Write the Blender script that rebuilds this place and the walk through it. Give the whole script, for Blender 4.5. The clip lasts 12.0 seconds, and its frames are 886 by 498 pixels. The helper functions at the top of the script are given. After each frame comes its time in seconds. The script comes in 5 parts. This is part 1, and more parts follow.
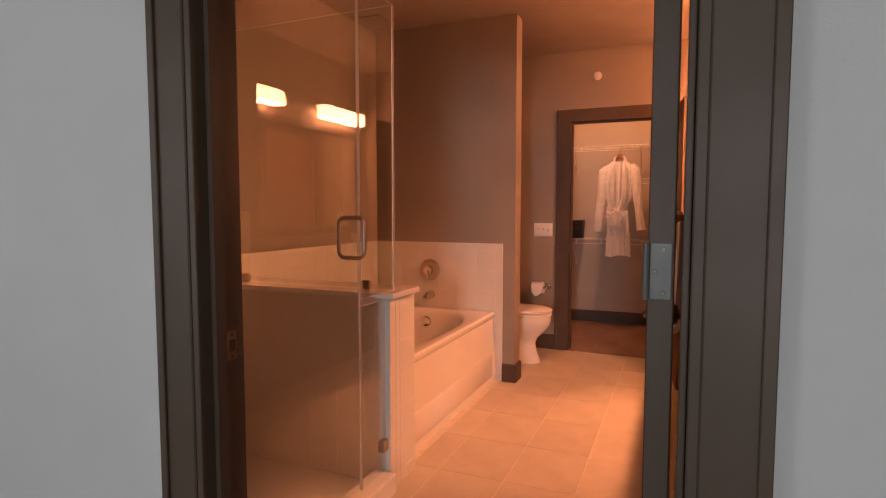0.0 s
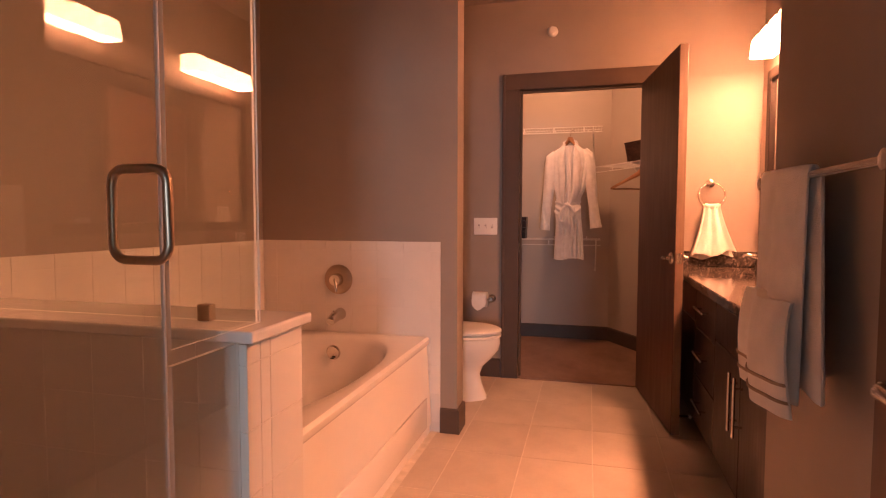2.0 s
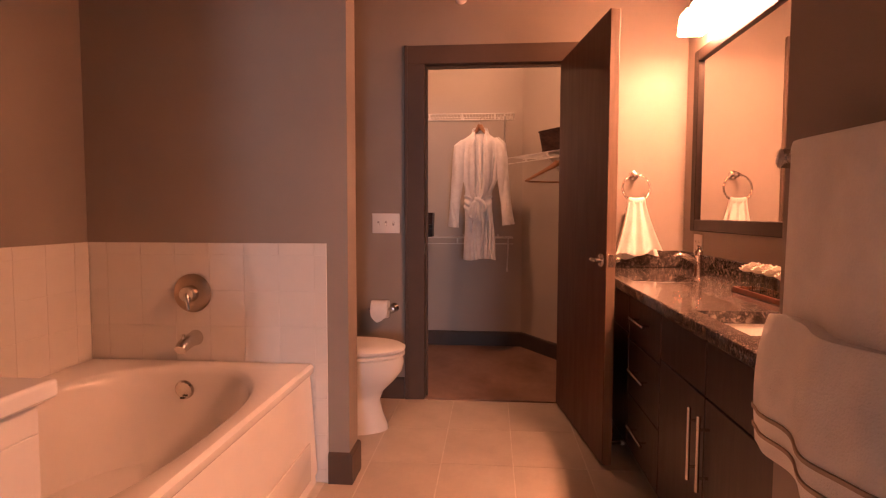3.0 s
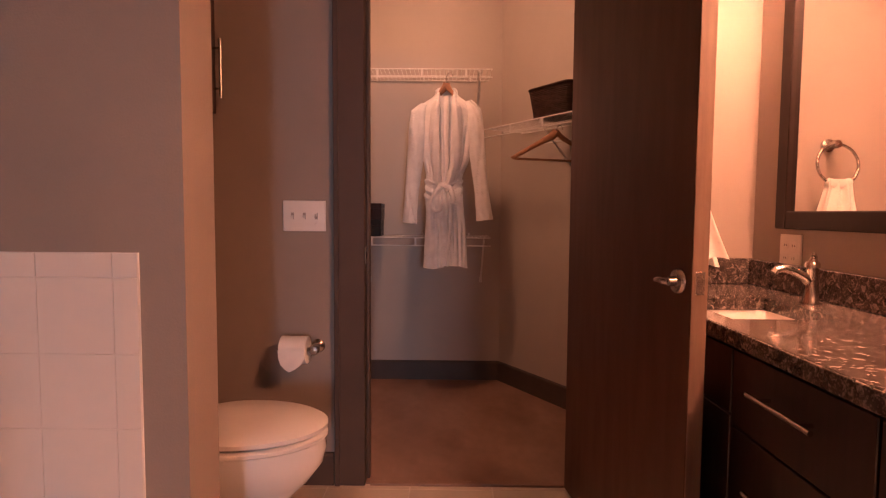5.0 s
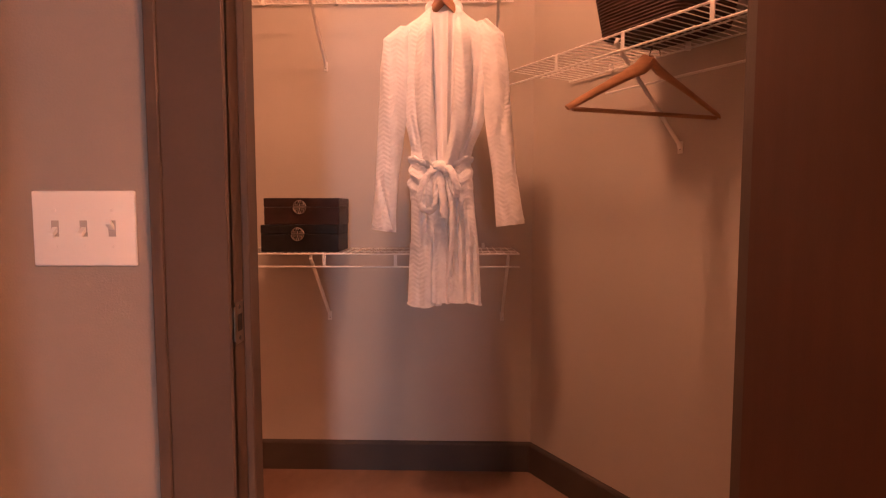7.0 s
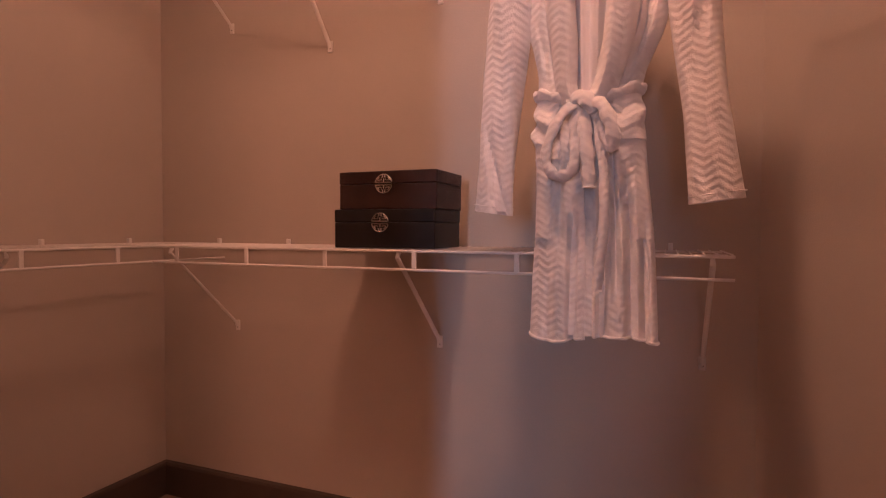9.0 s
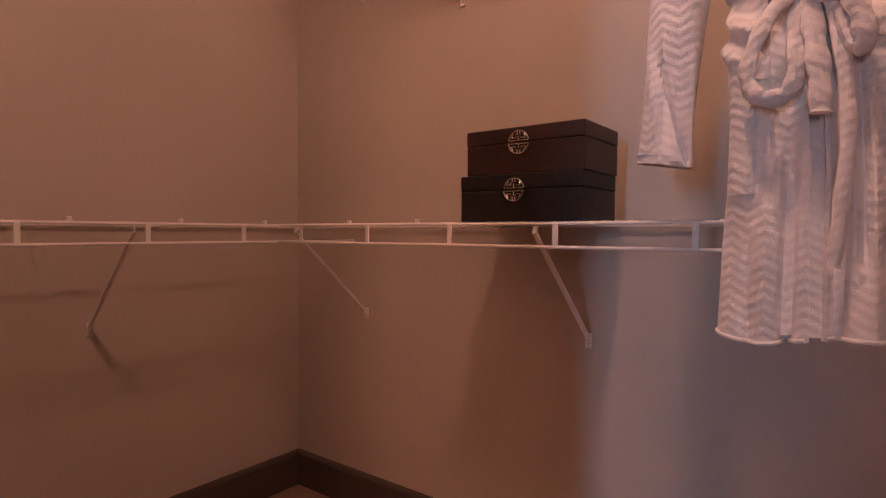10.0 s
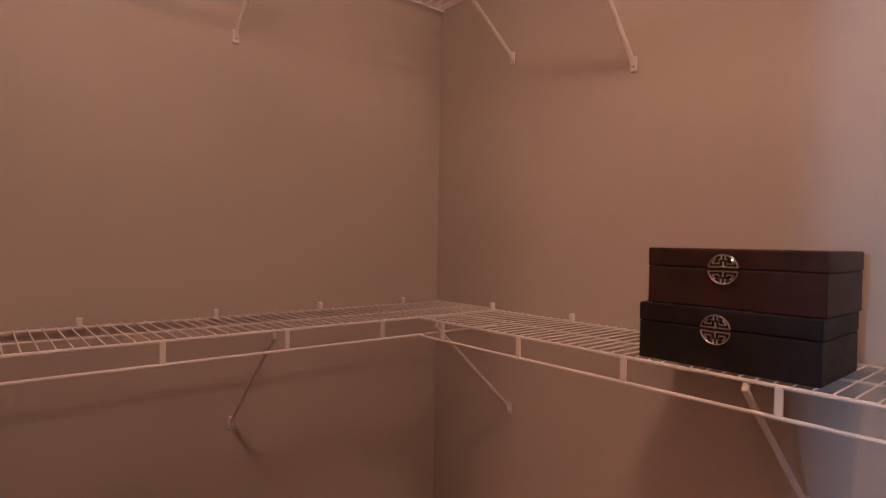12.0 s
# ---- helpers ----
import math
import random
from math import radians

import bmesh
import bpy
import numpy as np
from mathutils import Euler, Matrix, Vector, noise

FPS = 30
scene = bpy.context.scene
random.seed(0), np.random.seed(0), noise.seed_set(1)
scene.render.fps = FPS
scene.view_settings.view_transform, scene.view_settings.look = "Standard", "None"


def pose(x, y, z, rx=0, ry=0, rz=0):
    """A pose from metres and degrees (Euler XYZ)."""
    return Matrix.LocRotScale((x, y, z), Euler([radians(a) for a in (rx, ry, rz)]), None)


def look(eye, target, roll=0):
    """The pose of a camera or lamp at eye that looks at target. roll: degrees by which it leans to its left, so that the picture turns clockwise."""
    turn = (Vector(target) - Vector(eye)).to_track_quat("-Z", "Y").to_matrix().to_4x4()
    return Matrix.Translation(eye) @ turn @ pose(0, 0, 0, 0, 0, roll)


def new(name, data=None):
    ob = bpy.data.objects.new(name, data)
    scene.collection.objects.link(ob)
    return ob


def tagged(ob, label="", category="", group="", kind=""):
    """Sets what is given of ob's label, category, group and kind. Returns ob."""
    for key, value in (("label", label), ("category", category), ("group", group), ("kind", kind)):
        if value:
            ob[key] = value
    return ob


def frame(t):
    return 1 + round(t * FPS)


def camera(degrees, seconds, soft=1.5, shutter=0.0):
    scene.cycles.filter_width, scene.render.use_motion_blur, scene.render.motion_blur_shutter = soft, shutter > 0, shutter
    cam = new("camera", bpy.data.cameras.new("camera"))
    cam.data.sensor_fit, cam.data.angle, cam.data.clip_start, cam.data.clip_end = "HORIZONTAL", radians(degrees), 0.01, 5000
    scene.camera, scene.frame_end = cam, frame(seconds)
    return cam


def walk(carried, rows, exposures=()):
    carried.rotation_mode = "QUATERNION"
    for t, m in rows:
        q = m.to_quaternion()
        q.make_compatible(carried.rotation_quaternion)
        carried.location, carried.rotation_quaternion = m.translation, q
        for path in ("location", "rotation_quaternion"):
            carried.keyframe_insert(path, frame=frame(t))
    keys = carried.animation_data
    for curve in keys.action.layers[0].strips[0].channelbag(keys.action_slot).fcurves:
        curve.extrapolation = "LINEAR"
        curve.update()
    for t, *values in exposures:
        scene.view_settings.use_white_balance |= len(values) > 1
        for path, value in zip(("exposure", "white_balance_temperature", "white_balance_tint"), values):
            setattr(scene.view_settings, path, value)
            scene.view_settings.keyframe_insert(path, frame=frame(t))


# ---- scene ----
cam = camera(76.8, 12.0, soft=1.2)
PATH = [
    (0, (0.923, -5.078, 1.273), (0.141, -3.243, 1.136), -0.0),
    (0.5, (0.803, -4.778, 1.23), (0.013, -2.943, 1.116), 0.0),
    (1, (0.71, -4.49, 1.226), (-0.068, -2.652, 1.108), 0.3),
    (1.5, (0.585, -4.245, 1.179), (-0.114, -2.374, 1.069), 0.3),
    (2, (0.478, -3.996, 1.161), (-0.024, -2.063, 1.048), 0.1),
    (2.5, (0.44, -3.699, 1.167), (0.115, -1.729, 1.044), -0.1),
    (3, (0.408, -3.416, 1.152), (0.236, -1.427, 1.029), 0.1),
    (3.2, (0.363, -3.324, 1.142), (0.271, -1.329, 1.024), 0.2),
    (4.8, (0.344, -2.371, 1.122), (0.34, -0.375, 0.988), 0.3),
    (5, (0.333, -2.225, 1.113), (0.313, -0.229, 0.984), 0.4),
    (5.5, (0.31, -1.903, 1.12), (0.285, 0.092, 0.983), 0.3),
    (6, (0.339, -1.576, 1.125), (0.305, 0.419, 0.985), -0.0),
    (6.5, (0.349, -1.238, 1.136), (0.317, 0.756, 0.985), 0.3),
    (6.7, (0.35, -1.092, 1.138), (0.311, 0.902, 0.984), 0.2),
    (8.3, (0.5, -0.337, 1.036), (0.116, 1.625, 0.986), 0.0),
    (8.5, (0.496, -0.28, 1.044), (0.009, 1.659, 0.976), 0.2),
    (9, (0.455, -0.133, 1.015), (-0.287, 1.723, 0.949), 0.2),
    (9.5, (0.402, -0.005, 0.969), (-0.569, 1.743, 0.913), 0.3),
    (10, (0.365, 0.11, 0.944), (-0.841, 1.704, 0.886), 0.2),
    (10.5, (0.316, 0.172, 0.936), (-1.08, 1.604, 0.886), 0.4),
    (11, (0.243, 0.199, 0.981), (-1.254, 1.525, 0.933), 1.5),
    (11.5, (0.197, 0.211, 1.101), (-1.322, 1.509, 1.023), 0.6),
    (12, (0.185, 0.209, 1.173), (-1.348, 1.493, 1.144), 1.0),
]
walk(cam, [(t, look(eye, target, roll)) for t, eye, target, roll in PATH],
     exposures=[(0, -0.36, 7000, 12), (0.5, -0.28, 7150, 13), (1.5, -0.2, 6500, 11), (2.5, -0.3, 5900, 8), (3.2, -0.4, 5600, 7), (4.8, -0.5, 5300, 8), (5.5, -0.27, 5800, 13),
                (6.5, 0.28, 6100, 15), (8.5, 0.04, 5050, 9), (9.5, -0.12, 4750, 5), (10.5, -0.12, 4350, -4), (12, -0.05, 4050, -12)])

# ---- world and large lights ----
world = bpy.data.worlds.new("sky")
scene.world = world
world.use_nodes = True
wn = world.node_tree.nodes
sky = wn.new("ShaderNodeTexSky")
sky.sky_type, sky.sun_disc, sky.sun_elevation, sky.sun_rotation = "NISHITA", False, radians(40), radians(20)
world.node_tree.links.new(sky.outputs[0], wn["Background"].inputs[0])
wn["Background"].inputs[1].default_value = 0.1

WARM = (1.0, 0.345, 0.155)
CLOSET_WARM = (1.0, 0.41, 0.2)
SHADE_POWER = 76.0
BULB_POWER = 420.0
CLOSET_POWER = 275.0
WINDOW_POWER = 195.0
SIDE_FILL_POWER = 48.0
window_light = bpy.data.lights.new("window_daylight", "AREA")
window_light.shape, window_light.size, window_light.size_y = "RECTANGLE", 0.8, 1.6
window_light.energy, window_light.color = WINDOW_POWER, (0.86, 0.91, 1.0)
wl = new("window_daylight", window_light)
wl.matrix_world = look((1.7, -11.97, 1.5), (1.2, 0, 1.3))
# fill from an added, unseen side opening that brightens the entry wall's left
side_fill = bpy.data.lights.new("side_fill_daylight", "AREA")
side_fill.shape, side_fill.size, side_fill.size_y = "RECTANGLE", 1.1, 1.6
side_fill.energy, side_fill.color = SIDE_FILL_POWER, (0.86, 0.91, 1.0)
new("side_fill_daylight", side_fill).matrix_world = look((-2.57, -7.2, 1.5), (0, -7.2, 1.5))


# ---- materials ----
def mat(name, color, rough=0.6, metal=0.0, var=0.12, scale=6.0, fine=120.0, bump=0.1, coat=0.0, stretch=(1, 1, 1), second=None, spec=0.5, piece=0.0):
    m = bpy.data.materials.new(name)
    m.use_nodes = True
    n, l = m.node_tree.nodes, m.node_tree.links
    b = n["Principled BSDF"]
    b.inputs["Roughness"].default_value, b.inputs["Metallic"].default_value = rough, metal
    b.inputs["Coat Weight"].default_value = coat
    b.inputs["Specular IOR Level"].default_value = spec
    tc, mp = n.new("ShaderNodeTexCoord"), n.new("ShaderNodeMapping")
    l.new(tc.outputs["Object"], mp.inputs[0])
    mp.inputs["Scale"].default_value = stretch
    big, small = n.new("ShaderNodeTexNoise"), n.new("ShaderNodeTexNoise")
    for tex, sc, det in ((big, scale, 5), (small, fine, 3)):
        tex.inputs["Scale"].default_value, tex.inputs["Detail"].default_value = sc, det
        l.new(mp.outputs[0], tex.inputs["Vector"])
    mix = n.new("ShaderNodeMix")
    mix.data_type = "RGBA"
    c2 = second or tuple(c * (1 - var) for c in color)
    c1 = color if second else tuple(min(1, c * (1 + var)) for c in color)
    mix.inputs["A"].default_value, mix.inputs["B"].default_value = (*c1, 1), (*c2, 1)
    ramp = n.new("ShaderNodeMapRange")
    ramp.inputs["From Min"].default_value, ramp.inputs["From Max"].default_value = 0.3, 0.7
    l.new(big.outputs[0], ramp.inputs["Value"])
    l.new(ramp.outputs[0], mix.inputs["Factor"])
    out = mix.outputs["Result"]
    hsv = n.new("ShaderNodeHueSaturation")
    val = n.new("ShaderNodeMapRange")
    val.inputs["To Min"].default_value, val.inputs["To Max"].default_value = 1 - var * 0.6, 1 + var * 0.6
    l.new(small.outputs[0], val.inputs["Value"])
    l.new(val.outputs[0], hsv.inputs["Value"])
    l.new(out, hsv.inputs["Color"])
    out = hsv.outputs[0]
    if piece:
        info, pv, hs2 = n.new("ShaderNodeObjectInfo"), n.new("ShaderNodeMapRange"), n.new("ShaderNodeHueSaturation")
        pv.inputs["To Min"].default_value, pv.inputs["To Max"].default_value = 1 - piece, 1 + piece
        l.new(info.outputs["Random"], pv.inputs["Value"])
        l.new(pv.outputs[0], hs2.inputs["Value"])
        l.new(out, hs2.inputs["Color"])
        out = hs2.outputs[0]
    l.new(out, b.inputs["Base Color"])
    rr = n.new("ShaderNodeMapRange")
    rr.inputs["To Min"].default_value, rr.inputs["To Max"].default_value = max(0.02, rough * 0.8), min(1, rough * 1.2)
    l.new(big.outputs[0], rr.inputs["Value"])
    l.new(rr.outputs[0], b.inputs["Roughness"])
    if bump:
        bp = n.new("ShaderNodeBump")
        bp.inputs["Strength"].default_value, bp.inputs["Distance"].default_value = bump, 0.002
        l.new(small.outputs[0], bp.inputs["Height"])
        l.new(bp.outputs[0], b.inputs["Normal"])
    return m


def glow(name, color, strength):
    m = bpy.data.materials.new(name)
    m.use_nodes = True
    b = m.node_tree.nodes["Principled BSDF"]
    b.inputs["Base Color"].default_value = (0.9, 0.88, 0.82, 1)
    b.inputs["Emission Color"].default_value = (*color, 1)
    b.inputs["Emission Strength"].default_value = strength
    return m


def glass(name, color, rough=0.0, ior=1.45):
    m = bpy.data.materials.new(name)
    m.use_nodes = True
    b = m.node_tree.nodes["Principled BSDF"]
    b.inputs["Base Color"].default_value = (*color, 1)
    b.inputs["Roughness"].default_value, b.inputs["IOR"].default_value = rough, ior
    b.inputs["Transmission Weight"].default_value = 1
    return m


def cloth(name, color, pitch=0.0155, zig=0.024, height=0.25):
    """Terry cloth with woven chevron bands."""
    m = mat(name, color, 0.95, var=0.06, scale=25, fine=900, bump=0, spec=0.2)
    n, l = m.node_tree.nodes, m.node_tree.links
    b = n["Principled BSDF"]
    tc, sep = n.new("ShaderNodeTexCoord"), n.new("ShaderNodeSeparateXYZ")
    l.new(tc.outputs["Object"], sep.inputs[0])

    def op(kind, a, v):
        node = n.new("ShaderNodeMath")
        node.operation = kind
        for k, x in ((0, a), (1, v)):
            if isinstance(x, (int, float)):
                node.inputs[k].default_value = x
            else:
                l.new(x, node.inputs[k])
        return node.outputs[0]
    saw = op("PINGPONG", sep.outputs[0], zig)
    band = op("SINE", op("MULTIPLY", op("ADD", sep.outputs[2], op("MULTIPLY", saw, 0.6)), 2 * math.pi / pitch), 0)
    ns = n.new("ShaderNodeTexNoise")
    ns.inputs["Scale"].default_value = 330
    l.new(tc.outputs["Object"], ns.inputs["Vector"])
    h = op("ADD", op("MULTIPLY", band, 0.5), op("MULTIPLY", ns.outputs[0], 1.1))
    bp = n.new("ShaderNodeBump")
    bp.inputs["Strength"].default_value, bp.inputs["Distance"].default_value = height, 0.006
    l.new(h, bp.inputs["Height"])
    l.new(bp.outputs[0], b.inputs["Normal"])
    b.inputs["Sheen Weight"].default_value = 0.3
    return m


M_WALL = mat("taupe_wall_paint", (0.295, 0.25, 0.21), 0.55, var=0.05, scale=2.5, fine=260, bump=0.25)
M_CLOSET_WALL = mat("closet_wall_paint", (0.50, 0.44, 0.38), 0.5, var=0.05, scale=2.0, fine=260, bump=0.25)
M_BED_WALL = mat("grey_wall_paint", (0.57, 0.585, 0.59), 0.6, var=0.04, scale=2.0, fine=260, bump=0.25)
M_CEIL = mat("ceiling_paint", (0.295, 0.25, 0.21), 0.8, var=0.05, scale=3, fine=180, bump=0.5)
M_TRIM = mat("dark_taupe_trim_paint", (0.088, 0.062, 0.045), 0.48, var=0.08, scale=5, fine=150, bump=0.08, spec=0.3)
M_BASE = mat("dark_baseboard_paint", (0.07, 0.052, 0.042), 0.4, var=0.1, scale=8, fine=150, bump=0.08)
M_TILE = mat("white_glazed_tile", (0.76, 0.72, 0.66), 0.16, var=0.02, scale=9, fine=60, bump=0.03, piece=0.01)
# tile and grout toned down: the dimmer light behind the glass is in the colour
M_SHOWER = mat("dimmed_shower_tile", (0.5, 0.455, 0.4), 0.18, var=0.03, scale=9, fine=60, bump=0.03, piece=0.01)
M_SHOWER_GROUT = mat("dimmed_shower_grout", (0.5, 0.455, 0.4), 0.9, var=0.08, scale=20, fine=400, bump=0.3)
M_GROUT = mat("pale_grout", (0.76, 0.72, 0.66), 0.9, var=0.1, scale=20, fine=400, bump=0.4)
M_FLOOR = mat("beige_floor_tile", (0.52, 0.45, 0.37), 0.38, var=0.09, scale=5, fine=70, bump=0.08, piece=0.05)
M_FGROUT = mat("floor_grout", (0.66, 0.6, 0.52), 0.9, var=0.1, scale=20, fine=400, bump=0.3)
M_VINYL = mat("stained_concrete_floor", (0.33, 0.21, 0.15), 0.35, var=0.3, scale=3.2, fine=22, bump=0.05, second=(0.17, 0.095, 0.062), stretch=(1, 0.6, 1))
M_CARPET = mat("grey_carpet", (0.3, 0.28, 0.25), 0.95, var=0.15, scale=8, fine=500, bump=0.8)
M_ACRYLIC = mat("white_tub_acrylic", (0.8, 0.77, 0.73), 0.2, var=0.02, scale=4, fine=40, bump=0.02, coat=0.3)
M_PORCELAIN = mat("white_porcelain", (0.8, 0.78, 0.74), 0.1, var=0.015, scale=4, fine=40, bump=0, coat=0.5)
M_DOOR = mat("dark_brown_door_veneer", (0.085, 0.036, 0.019), 0.42, var=0.12, scale=3, fine=50, bump=0.04, stretch=(7, 7, 1), spec=0.35)
M_EDGE = mat("door_edge_wood", (0.2, 0.13, 0.09), 0.5, var=0.15, scale=5, fine=60, bump=0.05, stretch=(10, 10, 1))
M_CAB = mat("espresso_cabinet_wood", (0.022, 0.0095, 0.0065), 0.36, var=0.22, scale=5, fine=70, bump=0.05, stretch=(12, 12, 1))
M_CABIN = mat("cabinet_underside_wood", (0.32, 0.2, 0.12), 0.5, var=0.12, scale=5, fine=60, bump=0.05, stretch=(2, 12, 1))
M_NICKEL = mat("brushed_nickel", (0.62, 0.58, 0.53), 0.24, 1.0, var=0.05, scale=10, fine=300, bump=0.03)
M_BRONZE = mat("dull_nickel_plate", (0.45, 0.36, 0.27), 0.35, 1.0, var=0.08, scale=12, fine=200, bump=0.04)
M_PAINTED_STEEL = mat("painted_steel_hinge", (0.13, 0.13, 0.125), 0.45, 0.2, var=0.05, scale=20, fine=200, bump=0.05)
M_SCREW = mat("screw_steel", (0.12, 0.11, 0.1), 0.4, 0.8, var=0.05, bump=0)
M_WIRE = mat("white_coated_wire", (0.8, 0.77, 0.73), 0.4, var=0.03, scale=20, fine=200, bump=0.02)
M_PLASTIC = mat("white_plastic", (0.8, 0.77, 0.72), 0.35, var=0.02, scale=10, fine=150, bump=0.02)
# flat near-black and grey for the shade inside holes and slots
M_SLOT = mat("slot_shade", (0.03, 0.025, 0.02), 0.7, var=0.05, bump=0)
M_GREY = mat("switch_slot_shade", (0.4, 0.37, 0.34), 0.6, var=0.05, bump=0)
M_TOWEL = mat("white_terry_towel", (0.88, 0.85, 0.8), 0.95, var=0.07, scale=14, fine=300, bump=0.6, spec=0.2)
M_TOWEL.node_tree.nodes["Principled BSDF"].inputs["Sheen Weight"].default_value = 0.35
M_CLEAR = mat("plastic_strip_and_edge_light", (0.72, 0.68, 0.62), 0.3, var=0.04, scale=20, fine=200, bump=0.02)
M_TOWELBAND = mat("tan_towel_stripe", (0.42, 0.33, 0.25), 0.9, var=0.1, scale=30, fine=500, bump=0.4)
M_ROBE = cloth("white_chevron_terry", (0.88, 0.84, 0.82))
M_LINING = mat("robe_lining", (0.84, 0.8, 0.79), 0.95, var=0.05, scale=14, fine=500, bump=0.3)
M_HANGER = mat("orange_brown_hanger_wood", (0.36, 0.18, 0.085), 0.42, var=0.15, scale=6, fine=90, bump=0.04, stretch=(1, 10, 10))
M_BOX = mat("black_croc_leather", (0.012, 0.010, 0.010), 0.38, var=0.3, scale=30, fine=90, bump=0.5, spec=0.25)
M_BOXB = mat("brown_croc_leather", (0.032, 0.0125, 0.009), 0.3, var=0.35, scale=18, fine=90, bump=0.5, spec=0.3)
for leather in (M_BOX, M_BOXB):
    ln_, ll_ = leather.node_tree.nodes, leather.node_tree.links
    l_tc, l_map, l_vor, l_bump = ln_.new("ShaderNodeTexCoord"), ln_.new("ShaderNodeMapping"), ln_.new("ShaderNodeTexVoronoi"), ln_.new("ShaderNodeBump")
    l_map.inputs["Scale"].default_value = (130, 130, 75)
    l_vor.feature = "DISTANCE_TO_EDGE"
    ll_.new(l_tc.outputs["Object"], l_map.inputs[0])
    ll_.new(l_map.outputs[0], l_vor.inputs["Vector"])
    l_bump.inputs["Strength"].default_value, l_bump.inputs["Distance"].default_value = 0.7, 0.0015
    ll_.new(l_vor.outputs[0], l_bump.inputs["Height"])
    ll_.new(l_bump.outputs[0], ln_["Principled BSDF"].inputs["Normal"])
M_SILVER = mat("cast_silver_medallion", (0.75, 0.7, 0.64), 0.22, 1.0, var=0.08, scale=60, fine=300, bump=0.1)
M_BASKET = mat("dark_woven_basket", (0.045, 0.019, 0.012), 0.6, var=0.4, scale=18, fine=60, bump=0.6, stretch=(1, 1, 3), spec=0.2)
M_PAPER = mat("white_tissue_paper", (0.82, 0.79, 0.75), 0.95, var=0.03, scale=30, fine=300, bump=0.4)
M_PETAL = mat("white_petals", (0.85, 0.8, 0.7), 0.6, var=0.06, scale=40, fine=200, bump=0.2)
M_TRAYWOOD = mat("red_brown_tray_wood", (0.22, 0.08, 0.035), 0.35, var=0.2, scale=6, fine=80, bump=0.04, stretch=(12, 1, 1))
M_MIRROR = bpy.data.materials.new("mirror_silver")
M_MIRROR.use_nodes = True
mb = M_MIRROR.node_tree.nodes["Principled BSDF"]
mb.inputs["Metallic"].default_value, mb.inputs["Roughness"].default_value = 1, 0.01
mb.inputs["Base Color"].default_value = (0.88, 0.88, 0.87, 1)
M_GLASS = glass("clear_shower_glass", (0.93, 0.97, 0.95))
M_VASE = glass("clear_vase_glass", (0.9, 0.93, 0.9))
M_SHADE = glow("lit_frosted_glass", WARM, SHADE_POWER)
M_BULB = glow("lit_bulb_opening", WARM, BULB_POWER)
M_DOME = glow("lit_opal_glass", CLOSET_WARM, CLOSET_POWER)

M_STONE = mat("dark_polished_granite", (0.022, 0.018, 0.017), 0.1, var=0.3, scale=34, fine=180, bump=0.0, second=(0.15, 0.12, 0.1))
# pale crystals scattered through the granite
gn, gl = M_STONE.node_tree.nodes, M_STONE.node_tree.links
gb = gn["Principled BSDF"]
g_base = gb.inputs["Base Color"].links[0].from_socket
g_tc, g_cell, g_cut, g_mix = gn.new("ShaderNodeTexCoord"), gn.new("ShaderNodeTexNoise"), gn.new("ShaderNodeMapRange"), gn.new("ShaderNodeMix")
g_mix.data_type = "RGBA"
g_cell.inputs["Scale"].default_value, g_cell.inputs["Detail"].default_value, g_cell.inputs["Distortion"].default_value = 58, 4, 0.8
g_cut.inputs["From Min"].default_value, g_cut.inputs["From Max"].default_value = 0.54, 0.66
gl.new(g_tc.outputs["Object"], g_cell.inputs["Vector"])
gl.new(g_cell.outputs[0], g_cut.inputs["Value"])
gl.new(g_cut.outputs[0], g_mix.inputs["Factor"])
gl.new(g_base, g_mix.inputs["A"])
g_mix.inputs["B"].default_value = (0.24, 0.2, 0.17, 1)
gl.new(g_mix.outputs["Result"], gb.inputs["Base Color"])
M_FRAME = mat("dark_mirror_frame_wood", (0.012, 0.007, 0.005), 0.5, var=0.2, scale=6, fine=80, bump=0.05, spec=0.25)
sn, sl = M_STONE.node_tree.nodes, M_STONE.node_tree.links
vor = sn.new("ShaderNodeTexVoronoi")
vor.inputs["Scale"].default_value = 170
stc = sn.new("ShaderNodeTexCoord")
sl.new(stc.outputs["Object"], vor.inputs["Vector"])
smr = sn.new("ShaderNodeMapRange")
smr.inputs["From Min"].default_value, smr.inputs["From Max"].default_value = 0.0, 0.5
smr.inputs["To Min"].default_value, smr.inputs["To Max"].default_value = 1.9, 0.55
sl.new(vor.outputs["Distance"], smr.inputs["Value"])
shv = [x for x in sn if x.bl_idname == "ShaderNodeHueSaturation"][0]
sl.new(smr.outputs[0], shv.inputs["Value"])


# ---- mesh helpers ----
def box(bm, x0, x1, y0, y1, z0, z1, bev=0.0, seg=2):
    vs = [bm.verts.new((x, y, z)) for x in (x0, x1) for y in (y0, y1) for z in (z0, z1)]
    fs = [bm.faces.new([vs[i] for i in q]) for q in ((0, 1, 3, 2), (4, 6, 7, 5), (0, 4, 5, 1), (2, 3, 7, 6), (0, 2, 6, 4), (1, 5, 7, 3))]
    if bev:
        es = list({e for f in fs for e in f.edges})
        bmesh.ops.bevel(bm, geom=es, offset=bev, segments=seg, affect="EDGES", profile=0.5)
    return bm


